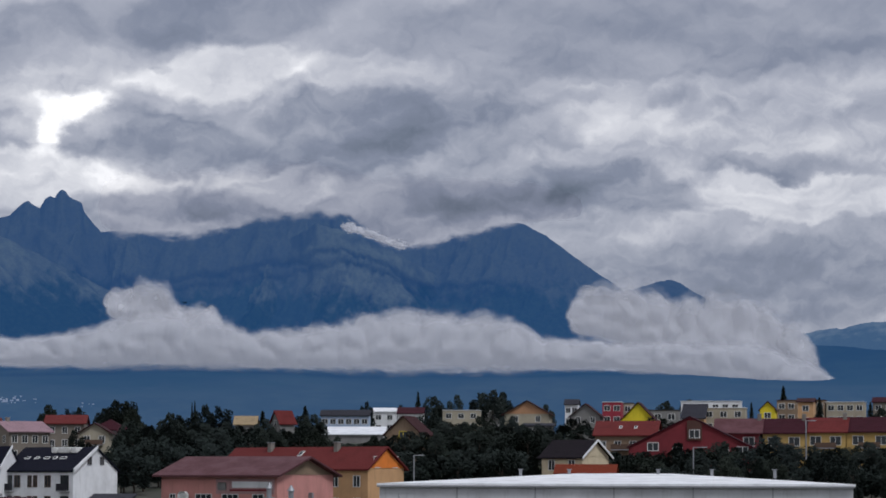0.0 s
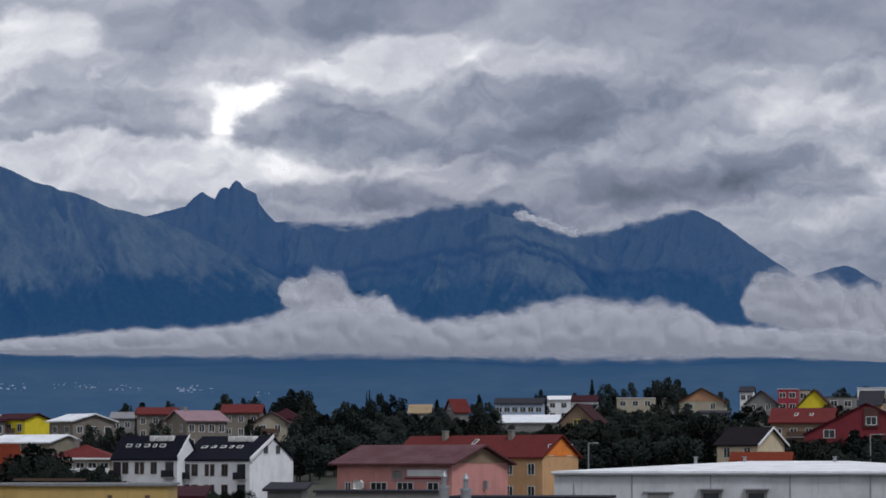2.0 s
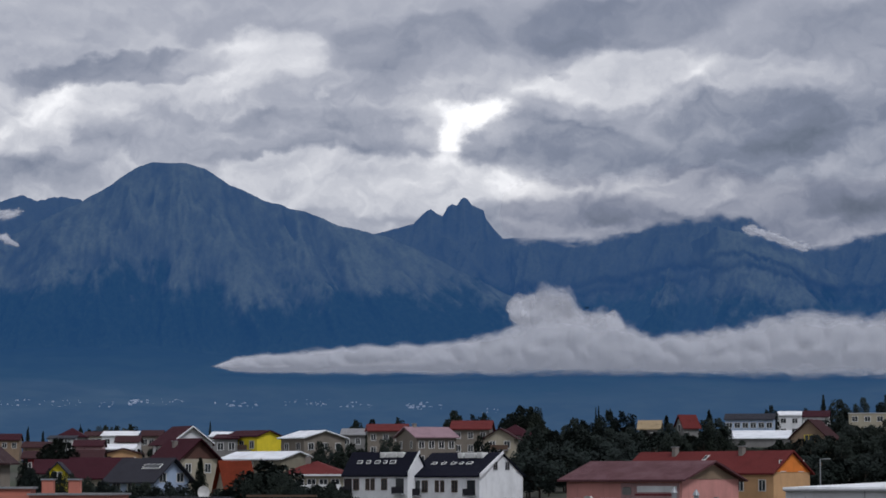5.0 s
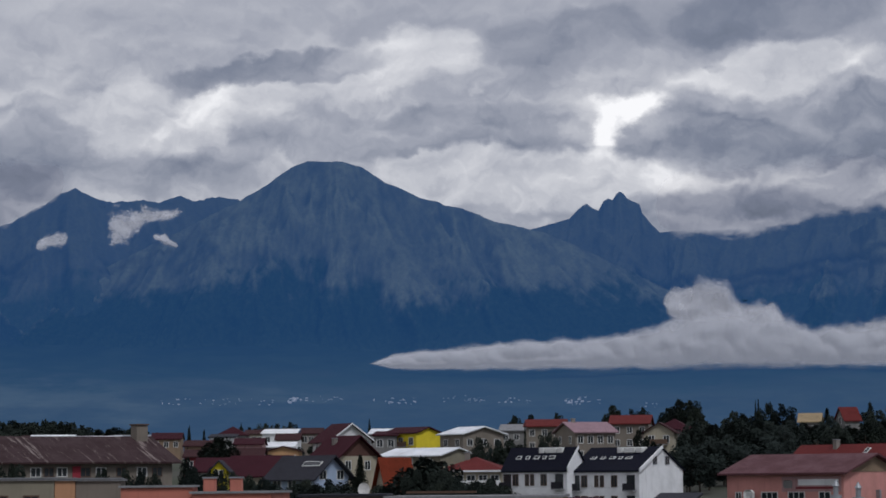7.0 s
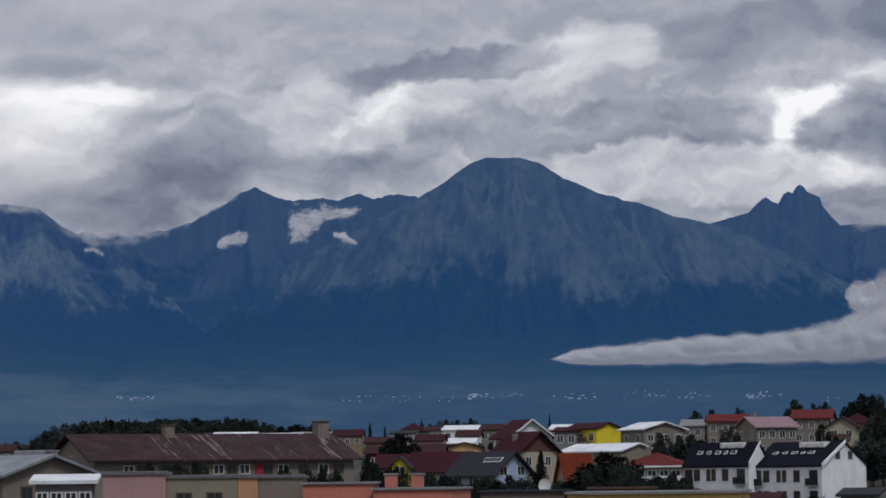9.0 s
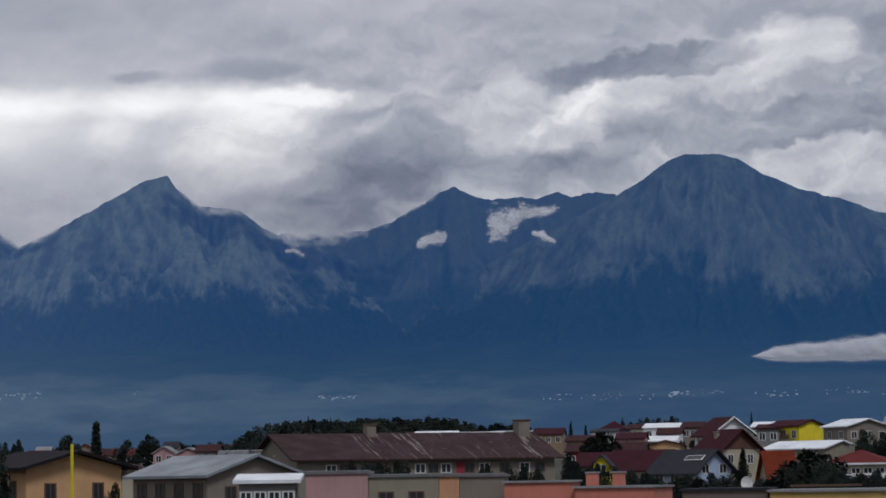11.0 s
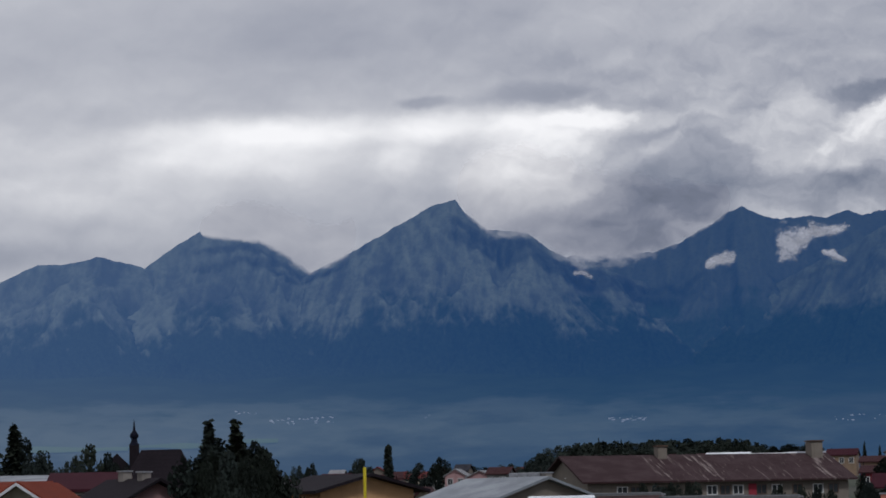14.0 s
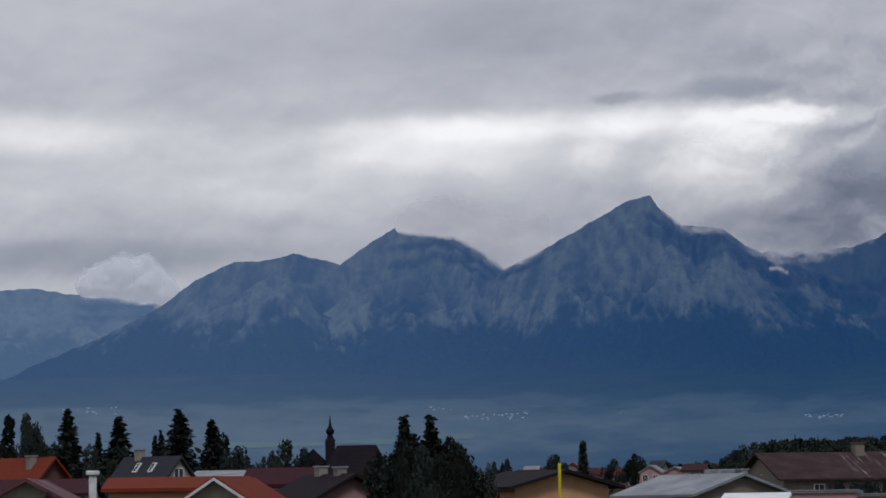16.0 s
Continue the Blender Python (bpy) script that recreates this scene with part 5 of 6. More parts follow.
house("yellow_hut", "small yellow house among dark roofs", 16.70, 362, 0.30, 0.47, "yellow", "slate", 17.03, None, 6, "cross", (1, 0.8, 1), deep=5)
house("orange_wall_house", "long low house with an ochre wall", 15.15, 540, 0.68, 0.77, "peach", "brown", 15.82, None, 4, "cross", deep=9, over=0.5)
house("pale_roof_house", "house with a pale sheet roof", 15.28, 570, 0.76, 0.87, "grey", "pale", 16.18, None, 4, "shed", (3, 1.2, 1), deep=9)
house("white_house", "white house with a low brown roof", 15.16, 620, 0.92, 1.04, "white", "brown", 15.64, None, 4, "gable", (2, 1.5, 1), deep=9)
house("pale_roof_house", "low house with a pale weathered sheet roof", 12.13, 440, 0.56, 0.71, "olive", "bright", 13.44, 11.37, 40, "gable", (3, 1.2, 1), over=0.5)
house("orange_roof_house", "house with a steep orange tiled roof", 13.27, 360, -0.05, 0.50, "cream", "orange", 13.50, 12.72, 62, "cross", over=0.6, category="house")
hip_house = house("red_hip_house", "cream house with a red hipped roof and white eaves", 10.83, 370, 0.21, 0.52, "cream", "red", 12.11, None, 8, "hip", (5, 1.2, 2), deep=10, over=0.6, chimney=((0.62, 0.35, 1.2),))
part("balcony", box(-hip_house[1], 0.1, -1.2, 0.0, hip_house[3] - 2.3, hip_house[3] - 2.1), ZINC, hip_house[0])
part("balcony_parapet", box(-hip_house[1], 0.1, -1.2, -1.08, hip_house[3] - 2.1, hip_house[3] - 1.2), PLASTER["white"], hip_house[0], "white rendered balcony parapet")
part("eaves_board", box(-hip_house[1] - 0.6, 0.6, -0.64, -0.6, hip_house[3] - 0.05, hip_house[3] + 0.2), PLASTER["white"], hip_house[0], "white eaves board")
for az0, az1, e0, e1, d_, wall_, roof_, kind_ in (
        (16.89, 16.30, 1.02, 1.22, 640, "grey", "maroon", "hip"), (17.60, 16.95, 0.80, 0.91, 560, "brown", "brown", "gable"), (17.07, 16.54, 0.98, 1.05, 620, "white", "slate", "shed"),
        (16.53, 15.94, 0.83, 0.95, 560, "rose", "maroon", "gable"), (16.65, 15.94, 0.57, 0.74, 500, "grey", "brown", "gable"), (15.94, 15.22, 1.05, 1.15, 680, "white", "pale", "shed"),
        (17.60, 16.89, 0.57, 0.71, 480, "red", "brown", "gable"), (17.36, 16.65, 0.26, 0.53, 430, "grey", "maroon", "gable"), (16.30, 15.94, 1.05, 1.13, 700, "cream", "brown", "gable"),
        (15.10, 14.68, 1.05, 1.16, 640, "beige", "brown", "gable"), (13.64, 13.16, 1.03, 1.14, 620, "grey", "bright", "shed"),
        (20.88, 19.98, 0.95, 1.06, 760, "grey", "bright", "shed"), (20.10, 19.01, 0.95, 1.03, 740, "cream", "pale", "shed"), (19.13, 18.17, 0.93, 1.04, 760, "grey", "zinc", "gable"),
        (21.79, 20.88, 0.95, 1.04, 780, "grey", "brown", "gable"), (18.29, 17.68, 0.96, 1.08, 700, "brown", "maroon", "gable")):
    house("town_house", "rendered town house with a " + roof_ + " roof", az1, d_, e0, e1, wall_, roof_, az0, None, 5, kind_, (3, 1.4, 1), deep=9, over=0.4, group="houses of the slope")

# ---------------------------------------------------------------- buildings, left part of the town
rusty, L, D_, T_, M_ = house("rusty_hall", "long low house with a rusty sheet roof", 23.39, 320, 0.51, 1.03, "beige", "rust", 24.34, 17.66, 72, "cross", (1, -1.2, 1), (), gable_wall="beige", over=0.9, win=(0.8, 1.3))
for v in (0.13, 0.18, 0.28, 0.47, 0.52, 0.57, 0.66, 0.72, 0.80, 0.88, 0.94):
    window(rusty, 0.0, D_ * v, T_ - 1.3, 1.2, 1.0, True, *((BROWN_TRIM, "brown") if v in (0.18, 0.28, 0.52, 0.66, 0.80, 0.94) else ()))
for v, w, up in ((0.36, 0.75, 1.2), (0.965, 0.95, 1.6)):
    c = part("chimney", box(-L * 0.5, -L * 0.5 + 2 * w, D_ * v - w * 0.8, D_ * v + w * 0.8, T_, M_ + up, 0.04), PLASTER["beige"], rusty, "broad plastered chimney stack")
    part("chimney_cap", box(-L * 0.5 - 0.15, -L * 0.5 + 2 * w + 0.15, D_ * v - w * 0.8 - 0.12, D_ * v + w * 0.8 + 0.12, M_ + up, M_ + up + 0.15), BROWN_TRIM, c)
part("red_door", box(0.0, 0.1, D_ * 0.61, D_ * 0.64, 0.0, T_ - 0.6), PLASTER["crimson"], rusty, "red painted door")

# flat roofed row in the foreground
low_wall_row("flat_block", "salmon flat roofed block with a lighter parapet", 18.95, 17.42, -0.07, 170, "salmon", 9, "flat row")
wing = house("flat_block", "salmon flat block with brick red chimneys", 15.76, 168, -0.21, -0.21, "salmon", "grey", 17.45, None, 8, "flat", deep=9, category="building", group="flat row")
for x0 in (0.92, 0.58):
    c = part("chimney", box(-wing[1] * x0, -wing[1] * x0 + 0.75, 2.0, 2.7, wing[3] - 0.2, wing[3] + 0.95, 0.03), PLASTER["salmon"], wing[0], "salmon plastered chimney")
    part("chimney_cap", box(-wing[1] * x0 - 0.06, -wing[1] * x0 + 0.81, 1.94, 2.76, wing[3] + 0.95, wing[3] + 1.05), ZINC, c)
for name_, a, b, y, wall_, win_ in (("pink", 23.20, 21.87, 0.19, "rose", 0), ("olive", 21.86, 20.35, 0.10, "olive", 2), ("peach", 20.34, 19.91, 0.09, "tan", 0), ("cream", 19.90, 18.95, 0.08, "beige", 0)):
    blk = house("flat_block", name_ + " rendered flat block in a row", b, 178, y, y, wall_, "grey", a, None, 2, "flat", deep=9, category="building", group="flat row")
    part("coping", box(-blk[1] - 0.2, 0.2, -0.2, 0.15, blk[3] + 0.14, blk[3] + 0.2), ZINC, blk[0])
    for i in range(win_):
        window(blk[0], -blk[1] * (0.32 + 0.43 * i), 0.0, blk[3] - 1.5, 0.9, 0.9, False, BROWN_TRIM, "brown")
zinc, L, D_, T_, M_ = house("zinc_roof_house", "beige house with a wide zinc sheet roof", 25.30, 205, 0.19, 0.58, "beige", "zinc", 26.93, 23.29, 50, "gable", (4, 1.3, 1), (2, 1.6, 1), over=0.6, win=(1.0, 1.4), trim=BROWN_TRIM, chimney=((0.12, 0.62, 0.8),))
for u in (0.25, 0.38, 0.5):
    part("roof_box", box(-L * u, -L * u + 0.9, D_ * 0.52, D_ * 0.62, M_ - 0.4, M_ + 0.55, 0.05), ZINC, zinc)
porch_ = house("porch", "porch with a bright white sheet canopy", 23.42, 186, 0.01, 0.15, "grey", "bright", 24.63, None, 4, "shed", (4, 1.3, 1), deep=3.0, over=0.4, win=(0.7, 1.3), category="porch")
ochre, L, D_, T_, M_ = house("ochre_house", "ochre house with a low dark brown roof", 29.13, 190, 0.42, 0.71, "peach", "dusk", 30.21, 27.08, 60, "gable", (2, 1.7, 1), (2, 1.9, 1), over=0.9, win=(0.8, 1.4), trim=BROWN_TRIM)
post = new("flag_pole")
post.matrix_basis = Matrix.Translation(spot(28.16, 178)) @ Matrix.Translation((0, 0, ground_height(*spot(28.16, 178).xy)))
tagged(post, "slim yellow painted pole before the ochre house", "pole")
part("shaft", prism([(-0.09, -0.4), (0.09, -0.4), (0.07, height_at(0.86, 178)), (-0.07, height_at(0.86, 178))], "y", -0.08, 0.08), PLASTER["yellow"], post)
part("foot", box(-0.25, 0.25, -0.25, 0.25, -0.4, 0.15, 0.04), ZINC, post)
house("cream_shed", "small cream gabled shed behind the ochre house", 26.69, 230, 0.23, 0.41, "cream", "brown", 27.11, None, 6, "cross", deep=6)
house("pink_house", "pink house with a dark plum gabled roof", 33.46, 180, 0.21, 0.69, "rose", "dusk", 34.37, 31.80, 58, "gable", (), (3, 1.2, 1), win=(0.8, 0.9), trim=BROWN_TRIM, over=0.7, chimney=((0.7, 0.5, 0.7), (0.25, 0.5, 0.6)))
house("slate_roof_house", "tall house with a huge dark slate roof", 31.80, 235, 0.45, 1.36, "rose", "dusk", 33.28, None, 6, "hip", (), deep=2.6, over=0.5)
house("orange_roof_house", "house with a bright orange tiled roof and boarded gable", 39.34, 235, 0.70, 1.14, "plank", "orange", 40.78, 38.65, 52, "gable", over=0.6, chimney=((0.2, 0.3, 1.0),))
house("cream_cottage", "cream cottage with a plum roof", 38.95, 150, 0.36, 0.64, "cream", "plum", 40.08, None, 5, "cross", (1, 1.0, 1), deep=12, over=0.8)
house("plum_roof_house", "house with a plum tiled roof behind the cottage", 38.30, 190, 0.38, 0.66, "grey", "maroon", 40.43, None, 6, "gable", deep=10)
verge(house("white_gable_house", "white gabled house with a red tiled roof", 34.87, 150, 0.23, 0.64, "cream", "orange", 36.15, None, 12, "cross", (2, 0.9, 1), deep=10, over=0.6, gable_wall=None, win=(1.2, 1.3), trim=BROWN_TRIM), 0.6, "cross")
house("red_roof_wing", "long wing with a red tiled roof", 35.01, 165, 0.45, 0.66, "tan", "orange", 37.82, None, 4, "gable", (4, 1.4, 1), deep=7, over=0.4, trim=BROWN_TRIM)
house("dark_roof_house", "house with a dark roof and cream gable", 36.65, 230, 0.64, 1.13, "cream", "slate", 37.76, 35.97, 45, "gable", (), (1, -0.4, 1), over=0.4, roof_lights=((0.35, 0.5, 0.5), (0.65, 0.5, 0.5)), chimney=((0.75, 0.5, 0.8),))
house("grey_roof_shed", "long shed with a grey sheet roof", 34.22, 260, 0.66, 0.83, "grey", "zinc", 36.05, None, 4, "shed", deep=10)
house("plum_roof_house", "house with a low plum roof", 33.38, 200, 0.52, 0.84, "grey", "maroon", 34.87, None, 5, "gable", (3, 1.0, 1), deep=9)
stack = new("chimney_stack")
p = spot(38.13, 145)
stack.matrix_basis = Matrix.Translation((p.x, p.y, ground_height(p.x, p.y)))
tagged(stack, "slim white metal chimney stack with a cap", "chimney")
top_ = height_at(0.73, 145)
part("shaft", box(-0.17, 0.17, -0.17, 0.17, -0.3, top_, 0.05), WHITE_TRIM, stack)
part("cap", box(-0.28, 0.28, -0.28, 0.28, top_ + 0.05, top_ + 0.3, 0.05), WHITE_TRIM, stack)


def church(az, tip, neck, foot, d):
    """A village church: nave, tower with a bulb and a needle spire."""
    p = spot(az, d)
    z0 = ground_height(p.x, p.y)
    ob = new("church")
    ob.matrix_basis = Matrix.Translation((p.x, p.y, z0)) @ Matrix.Rotation(radians(az), 4, "Z")
    tagged(ob, "dark church tower with a bulbous needle spire", "church")
    a, b, c = height_at(foot, d) - z0, height_at(neck, d) - z0, height_at(tip, d) - z0
    part("tower", box(-1.3, 1.3, -1.3, 1.3, -0.5, a, 0.1), ROOF["dusk"], ob)
    bm = bmesh.new()
    rings = [(a, 1.45), (a + (b - a) * 0.35, 0.9), (b - 0.5, 0.7), (b, 1.1), (b + 0.6, 1.15), (b + 1.2, 0.7), (b + 1.9, 0.35), (c - 0.5, 0.1), (c, 0.03)]
    loops = [[bm.verts.new((r * math.cos(k * math.pi / 4), r * math.sin(k * math.pi / 4), z)) for k in range(8)] for z, r in rings]
    for u, v in zip(loops, loops[1:]):
        for k in range(8):
            bm.faces.new((u[k], u[(k + 1) % 8], v[(k + 1) % 8], v[k]))
    part("spire", bm, ROOF["dark"], ob)
    part("nave", prism([(-9, -0.5), (0, -0.5), (0, a * 0.55), (-4.5, a * 0.86), (-9, a * 0.55)], "y", 1.0, 14.0), ROOF["dusk"], ob)


church(33.07, 2.01, 1.63, 1.46, 700)
far_rng = random.Random(11)
for i in range(34):
    # the low quarter beyond the ochre house, small with distance
    x = far_rng.uniform(30.46, 24.31)
    d_ = far_rng.uniform(560, 760)
    e = 0.70 + far_rng.uniform(-0.18, 0.08)
    w = far_rng.uniform(0.25, 0.6)
    wall_, roof_ = far_rng.choice(("white", "cream", "grey", "rose", "beige")), far_rng.choice(("brown", "maroon", "slate", "grey", "red", "brown"))
    house("far_house", "small far house with a " + roof_ + " roof", x, d_, e, e + 0.13, wall_, roof_, x + w, None, far_rng.uniform(2, 14), far_rng.choice(("gable", "gable", "hip", "cross")), (2, 1.3, 1), deep=8, over=0.4, group="far quarter")

# ---------------------------------------------------------------- trees
def grove(kind, az0, az1, el0, el1, d, count, wide, seed, group="town trees", ragged=0.12, joined=False):
    """A stand of trees between two turns; their tips follow a line from el0 to el1. joined: a wood whose trees nobody could count, as one object."""
    rng = random.Random(seed)
    verts, faces, skins = [], [], []
    for i in range(count):
        f = (i + 0.5 + rng.uniform(-0.35, 0.35)) / count
        az, top = az0 + (az1 - az0) * f, el0 + (el1 - el0) * f + rng.uniform(-ragged, ragged * 0.5)
        far, width = d * rng.uniform(0.95, 1.06), wide * rng.uniform(0.75, 1.25)
        if not joined:
            tree(kind, az, top, far, width, group)
            continue
        p = spot(az, far)
        p.z = ground_height(p.x, p.y)
        s = far * radians(width) / 0.7
        m = Matrix.Translation(p) @ Matrix.Rotation(rng.random() * 6.28, 4, "Z") @ Matrix.Diagonal((s, s, height_at(top, far) - p.z, 1))
        for skin, me in enumerate(rng.choice(TREES[kind])):
            k = len(verts)
            verts += [m @ q.co for q in me.vertices]
            faces += [tuple(k + j for j in face.vertices) for face in me.polygons]
            skins += [skin] * len(me.polygons)
    if joined:
        me = bpy.data.meshes.new("wood")
        me.from_pydata(verts, [], faces)
        me.materials.append(BARK)
        me.materials.append(LEAF_DARK)
        me.polygons.foreach_set("material_index", skins)
        tagged(new("wood", me), "dense dark wood of broadleaf trees between the houses", "wood", group, "stuff")


T = tree
T("broad", 8.42, 1.62, 720, 0.42), T("broad", 8.00, 1.54, 740, 0.35), T("broad", 7.77, 1.57, 740, 0.3), T("broad", 6.99, 1.73, 660, 0.55), T("broad", 6.75, 1.70, 650, 0.5), T("broad", 7.23, 1.55, 650, 0.4), T("broad", 6.59, 1.55, 640, 0.4)
T("fir", 5.31, 1.68, 560, 0.25), T("fir", 5.37, 1.65, 590, 0.22), T("broad", 5.07, 1.64, 560, 0.5), T("broad", 4.79, 1.62, 550, 0.5), T("broad", 5.85, 1.46, 570, 0.6), T("broad", 5.63, 1.42, 560, 0.5), T("fir", 3.86, 1.49, 560, 0.7), T("broad", 3.80, 1.35, 540, 0.5), T("fir", 2.95, 1.59, 580, 0.7), T("broad", 3.07, 1.41, 570, 0.5), T("broad", 2.77, 1.45, 560, 0.5)
T("broad", 1.62, 1.72, 760, 0.28), T("fir", 0.53, 1.91, 800, 0.4), T("broad", 0.19, 1.84, 780, 0.45), T("broad", -0.30, 1.88, 790, 0.4), T("broad", -0.83, 1.92, 770, 0.45), T("broad", -1.08, 1.99, 760, 0.55), T("broad", -1.30, 1.94, 770, 0.4), T("broad", 0.22, 1.53, 600, 0.5), T("broad", 0.89, 1.65, 780, 0.3)
T("fir", -7.29, 2.04, 760, 0.6), T("broad", -4.81, 1.75, 740, 0.4), T("broad", -5.29, 1.78, 750, 0.45), T("broad", -4.44, 1.39, 600, 0.5), T("broad", -4.75, 1.37, 600, 0.45), T("fir", -8.05, 1.79, 640, 0.5), T("fir", -9.12, 1.70, 640, 0.45), T("fir", -6.61, 1.70, 700, 0.3), T("broad", -2.81, 1.36, 560, 0.65), T("broad", -2.99, 1.24, 550, 0.55), T("broad", -9.35, 1.60, 640, 0.5)
T("broad", -7.09, 1.01, 440, 0.75), T("broad", -6.91, 0.83, 430, 0.6), T("broad", -7.38, 0.83, 430, 0.6), T("broad", -5.05, 0.86, 430, 0.7), T("broad", -5.53, 0.76, 430, 0.7), T("broad", -6.01, 0.88, 430, 0.6), T("broad", -4.20, 0.64, 420, 0.6), T("broad", -3.84, 0.54, 420, 0.5), T("fir", -6.79, 0.76, 430, 0.4)
grove("broad", -7.80, -10.52, 0.81, 0.89, 430, 10, 0.7, 3)
grove("broad", -8.27, -10.51, 0.47, 0.53, 400, 8, 0.7, 4)
# the dark wood in the middle
grove("broad", 6.86, 5.84, 1.23, 1.31, 480, 7, 0.7, 5)
grove("broad", 6.97, 6.02, 0.73, 0.79, 420, 6, 0.75, 6)
grove("broad", 5.96, 4.28, 1.28, 1.22, 520, 11, 0.65, 7, joined=True)
grove("broad", 6.08, 4.16, 0.91, 0.88, 450, 9, 0.75, 8, joined=True)
grove("broad", 4.16, 2.59, 1.16, 1.20, 500, 8, 0.6, 9)
grove("broad", 1.13, -2.51, 1.05, 1.12, 500, 18, 0.65, 10, joined=True)
grove("broad", 0.28, -2.27, 1.33, 1.22, 560, 13, 0.55, 11, joined=True)
grove("broad", 1.13, -2.14, 0.65, 0.76, 400, 13, 0.8, 12, joined=True)
grove("broad", 2.70, 1.13, 0.93, 0.93, 480, 6, 0.6, 13, joined=True)
grove("broad", -3.60, -6.72, 0.64, 0.74, 440, 10, 0.7, 14)
T("broad", -0.81, 1.42, 540, 0.6), T("broad", -1.48, 1.42, 540, 0.5), T("broad", -2.21, 1.67, 700, 0.35)
# among the houses of the middle
T("fir", 10.30, 1.26, 520, 0.18), T("broad", 9.79, 1.08, 500, 0.4), T("broad", 7.85, 1.10, 480, 0.42), T("broad", 9.61, 1.47, 720, 0.3), T("broad", 10.16, 1.44, 730, 0.4), T("broad", 10.52, 1.42, 730, 0.35), T("fir", 13.64, 1.36, 660, 0.22), T("broad", 10.88, 0.90, 430, 0.5), T("broad", 10.40, 0.81, 420, 0.5), T("broad", 11.27, 0.81, 440, 0.4), T("broad", 7.55, 0.84, 470, 0.4)
T("broad", 12.45, 0.57, 330, 1.35), T("broad", 12.24, 0.45, 332, 1.1), T("broad", 12.63, 0.29, 325, 0.6), T("broad", 12.09, 0.29, 325, 0.6), T("fir", 13.84, 0.57, 350, 0.9), T("broad", 13.90, 0.17, 340, 0.6), T("broad", 16.86, 1.02, 470, 0.75), T("broad", 11.30, 0.98, 440, 0.5), T("broad", 10.62, 0.92, 430, 0.7), T("fir", 17.51, 1.19, 660, 0.22), T("fir", 17.19, 1.13, 680, 0.18), T("fir", 16.39, 1.29, 680, 0.18), T("broad", 14.50, 0.11, 330, 0.6), T("broad", 11.36, 0.05, 330, 0.6), T("broad", 11.00, 0.11, 335, 0.5)
grove("broad", 17.60, 16.53, 0.38, 0.26, 380, 5, 0.5, 15)
grove("broad", 16.29, 13.05, 0.11, -0.03, 300, 11, 0.7, 16)
grove("broad", 12.21, 10.64, -0.03, 0.02, 300, 6, 0.6, 17)
grove("broad", 16.42, 15.22, 1.23, 1.32, 800, 8, 0.3, 18)
grove("broad", 12.09, 10.90, 0.03, 0.09, 300, 5, 0.6, 19)
grove("broad", 9.53, 7.91, -0.39, -0.42, 290, 6, 0.6, 20)
# the wooded skyline behind the rusty roof
grove("broad", 24.06, 21.54, 1.31, 1.40, 860, 18, 0.55, 21, "skyline wood", 0.06, joined=True)
grove("broad", 21.79, 19.86, 1.36, 1.40, 870, 15, 0.55, 22, "skyline wood", 0.06, joined=True)
grove("broad", 19.86, 18.16, 1.27, 1.16, 870, 12, 0.5, 23, "skyline wood", 0.06, joined=True)
grove("broad", 24.06, 18.16, 1.14, 1.08, 800, 34, 0.55, 24, "skyline wood", 0.05, joined=True)
T("broad", 24.39, 1.14, 640, 0.6), T("broad", 24.89, 0.87, 660, 0.5), T("fir", 23.13, 1.42, 840, 0.25), T("fir", 22.65, 1.39, 840, 0.25), T("fir", 17.49, 1.24, 700, 0.2), T("fir", 17.17, 1.15, 690, 0.18), T("broad", 16.89, 0.97, 520, 0.45)
grove("broad", 22.33, 20.95, 0.43, 0.51, 260, 6, 0.55, 25)
grove("broad", 19.62, 18.17, 0.37, 0.38, 260, 5, 0.5, 26)
grove("broad", 17.63, 15.87, 0.39, 0.16, 300, 8, 0.55, 27)
grove("broad", 17.68, 13.32, 0.67, 0.56, 455, 12, 0.3, 41)
grove("broad", 17.56, 13.32, 0.88, 0.82, 590, 12, 0.25, 42)
grove("fir", 17.68, 10.90, 0.79, 0.77, 520, 8, 0.2, 43)
grove("broad", 13.20, 10.79, 0.24, 0.35, 400, 8, 0.35, 44)
grove("broad", 12.11, 7.32, 0.54, 0.58, 470, 12, 0.35, 45)
grove("broad", -4.08, -10.51, 0.46, 0.65, 380, 16, 0.6, 46)
# left quarter
T("poplar", 27.65, 1.37, 560, 0.28), T("broad", 28.24, 1.11, 600, 0.45), T("broad", 26.55, 1.11, 620, 0.4), T("broad", 26.98, 0.99, 620, 0.5), T("broad", 25.04, 0.93, 600, 0.5), T("broad", 24.37, 1.16, 560, 0.6), T("broad", 24.67, 0.98, 560, 0.5), T("broad", 29.27, 1.03, 600, 0.3), T("broad", 29.57, 0.98, 610, 0.3)
grove("broad", 29.03, 24.31, 0.88, 0.82, 700, 18, 0.35, 28, "far quarter trees", joined=True)
T("fir", 31.47, 1.91, 175, 2.6), T("fir", 30.91, 1.90, 172, 2.8), T("broad", 31.38, 1.50, 174, 1.9), T("broad", 30.78, 1.55, 173, 2.0), T("broad", 30.22, 1.2, 172, 1.2), T("broad", 31.24, 1.62, 176, 1.5), T("broad", 30.27, 1.40, 174, 1.4), T("broad", 30.82, 1.49, 178, 1.6), T("broad", 30.45, 1.55, 178, 1.2), T("broad", 31.12, 1.37, 170, 1.2), T("broad", 31.49, 1.20, 165, 0.9), T("broad", 30.70, 1.19, 165, 1.1), T("broad", 31.19, 0.77, 160, 1.1)
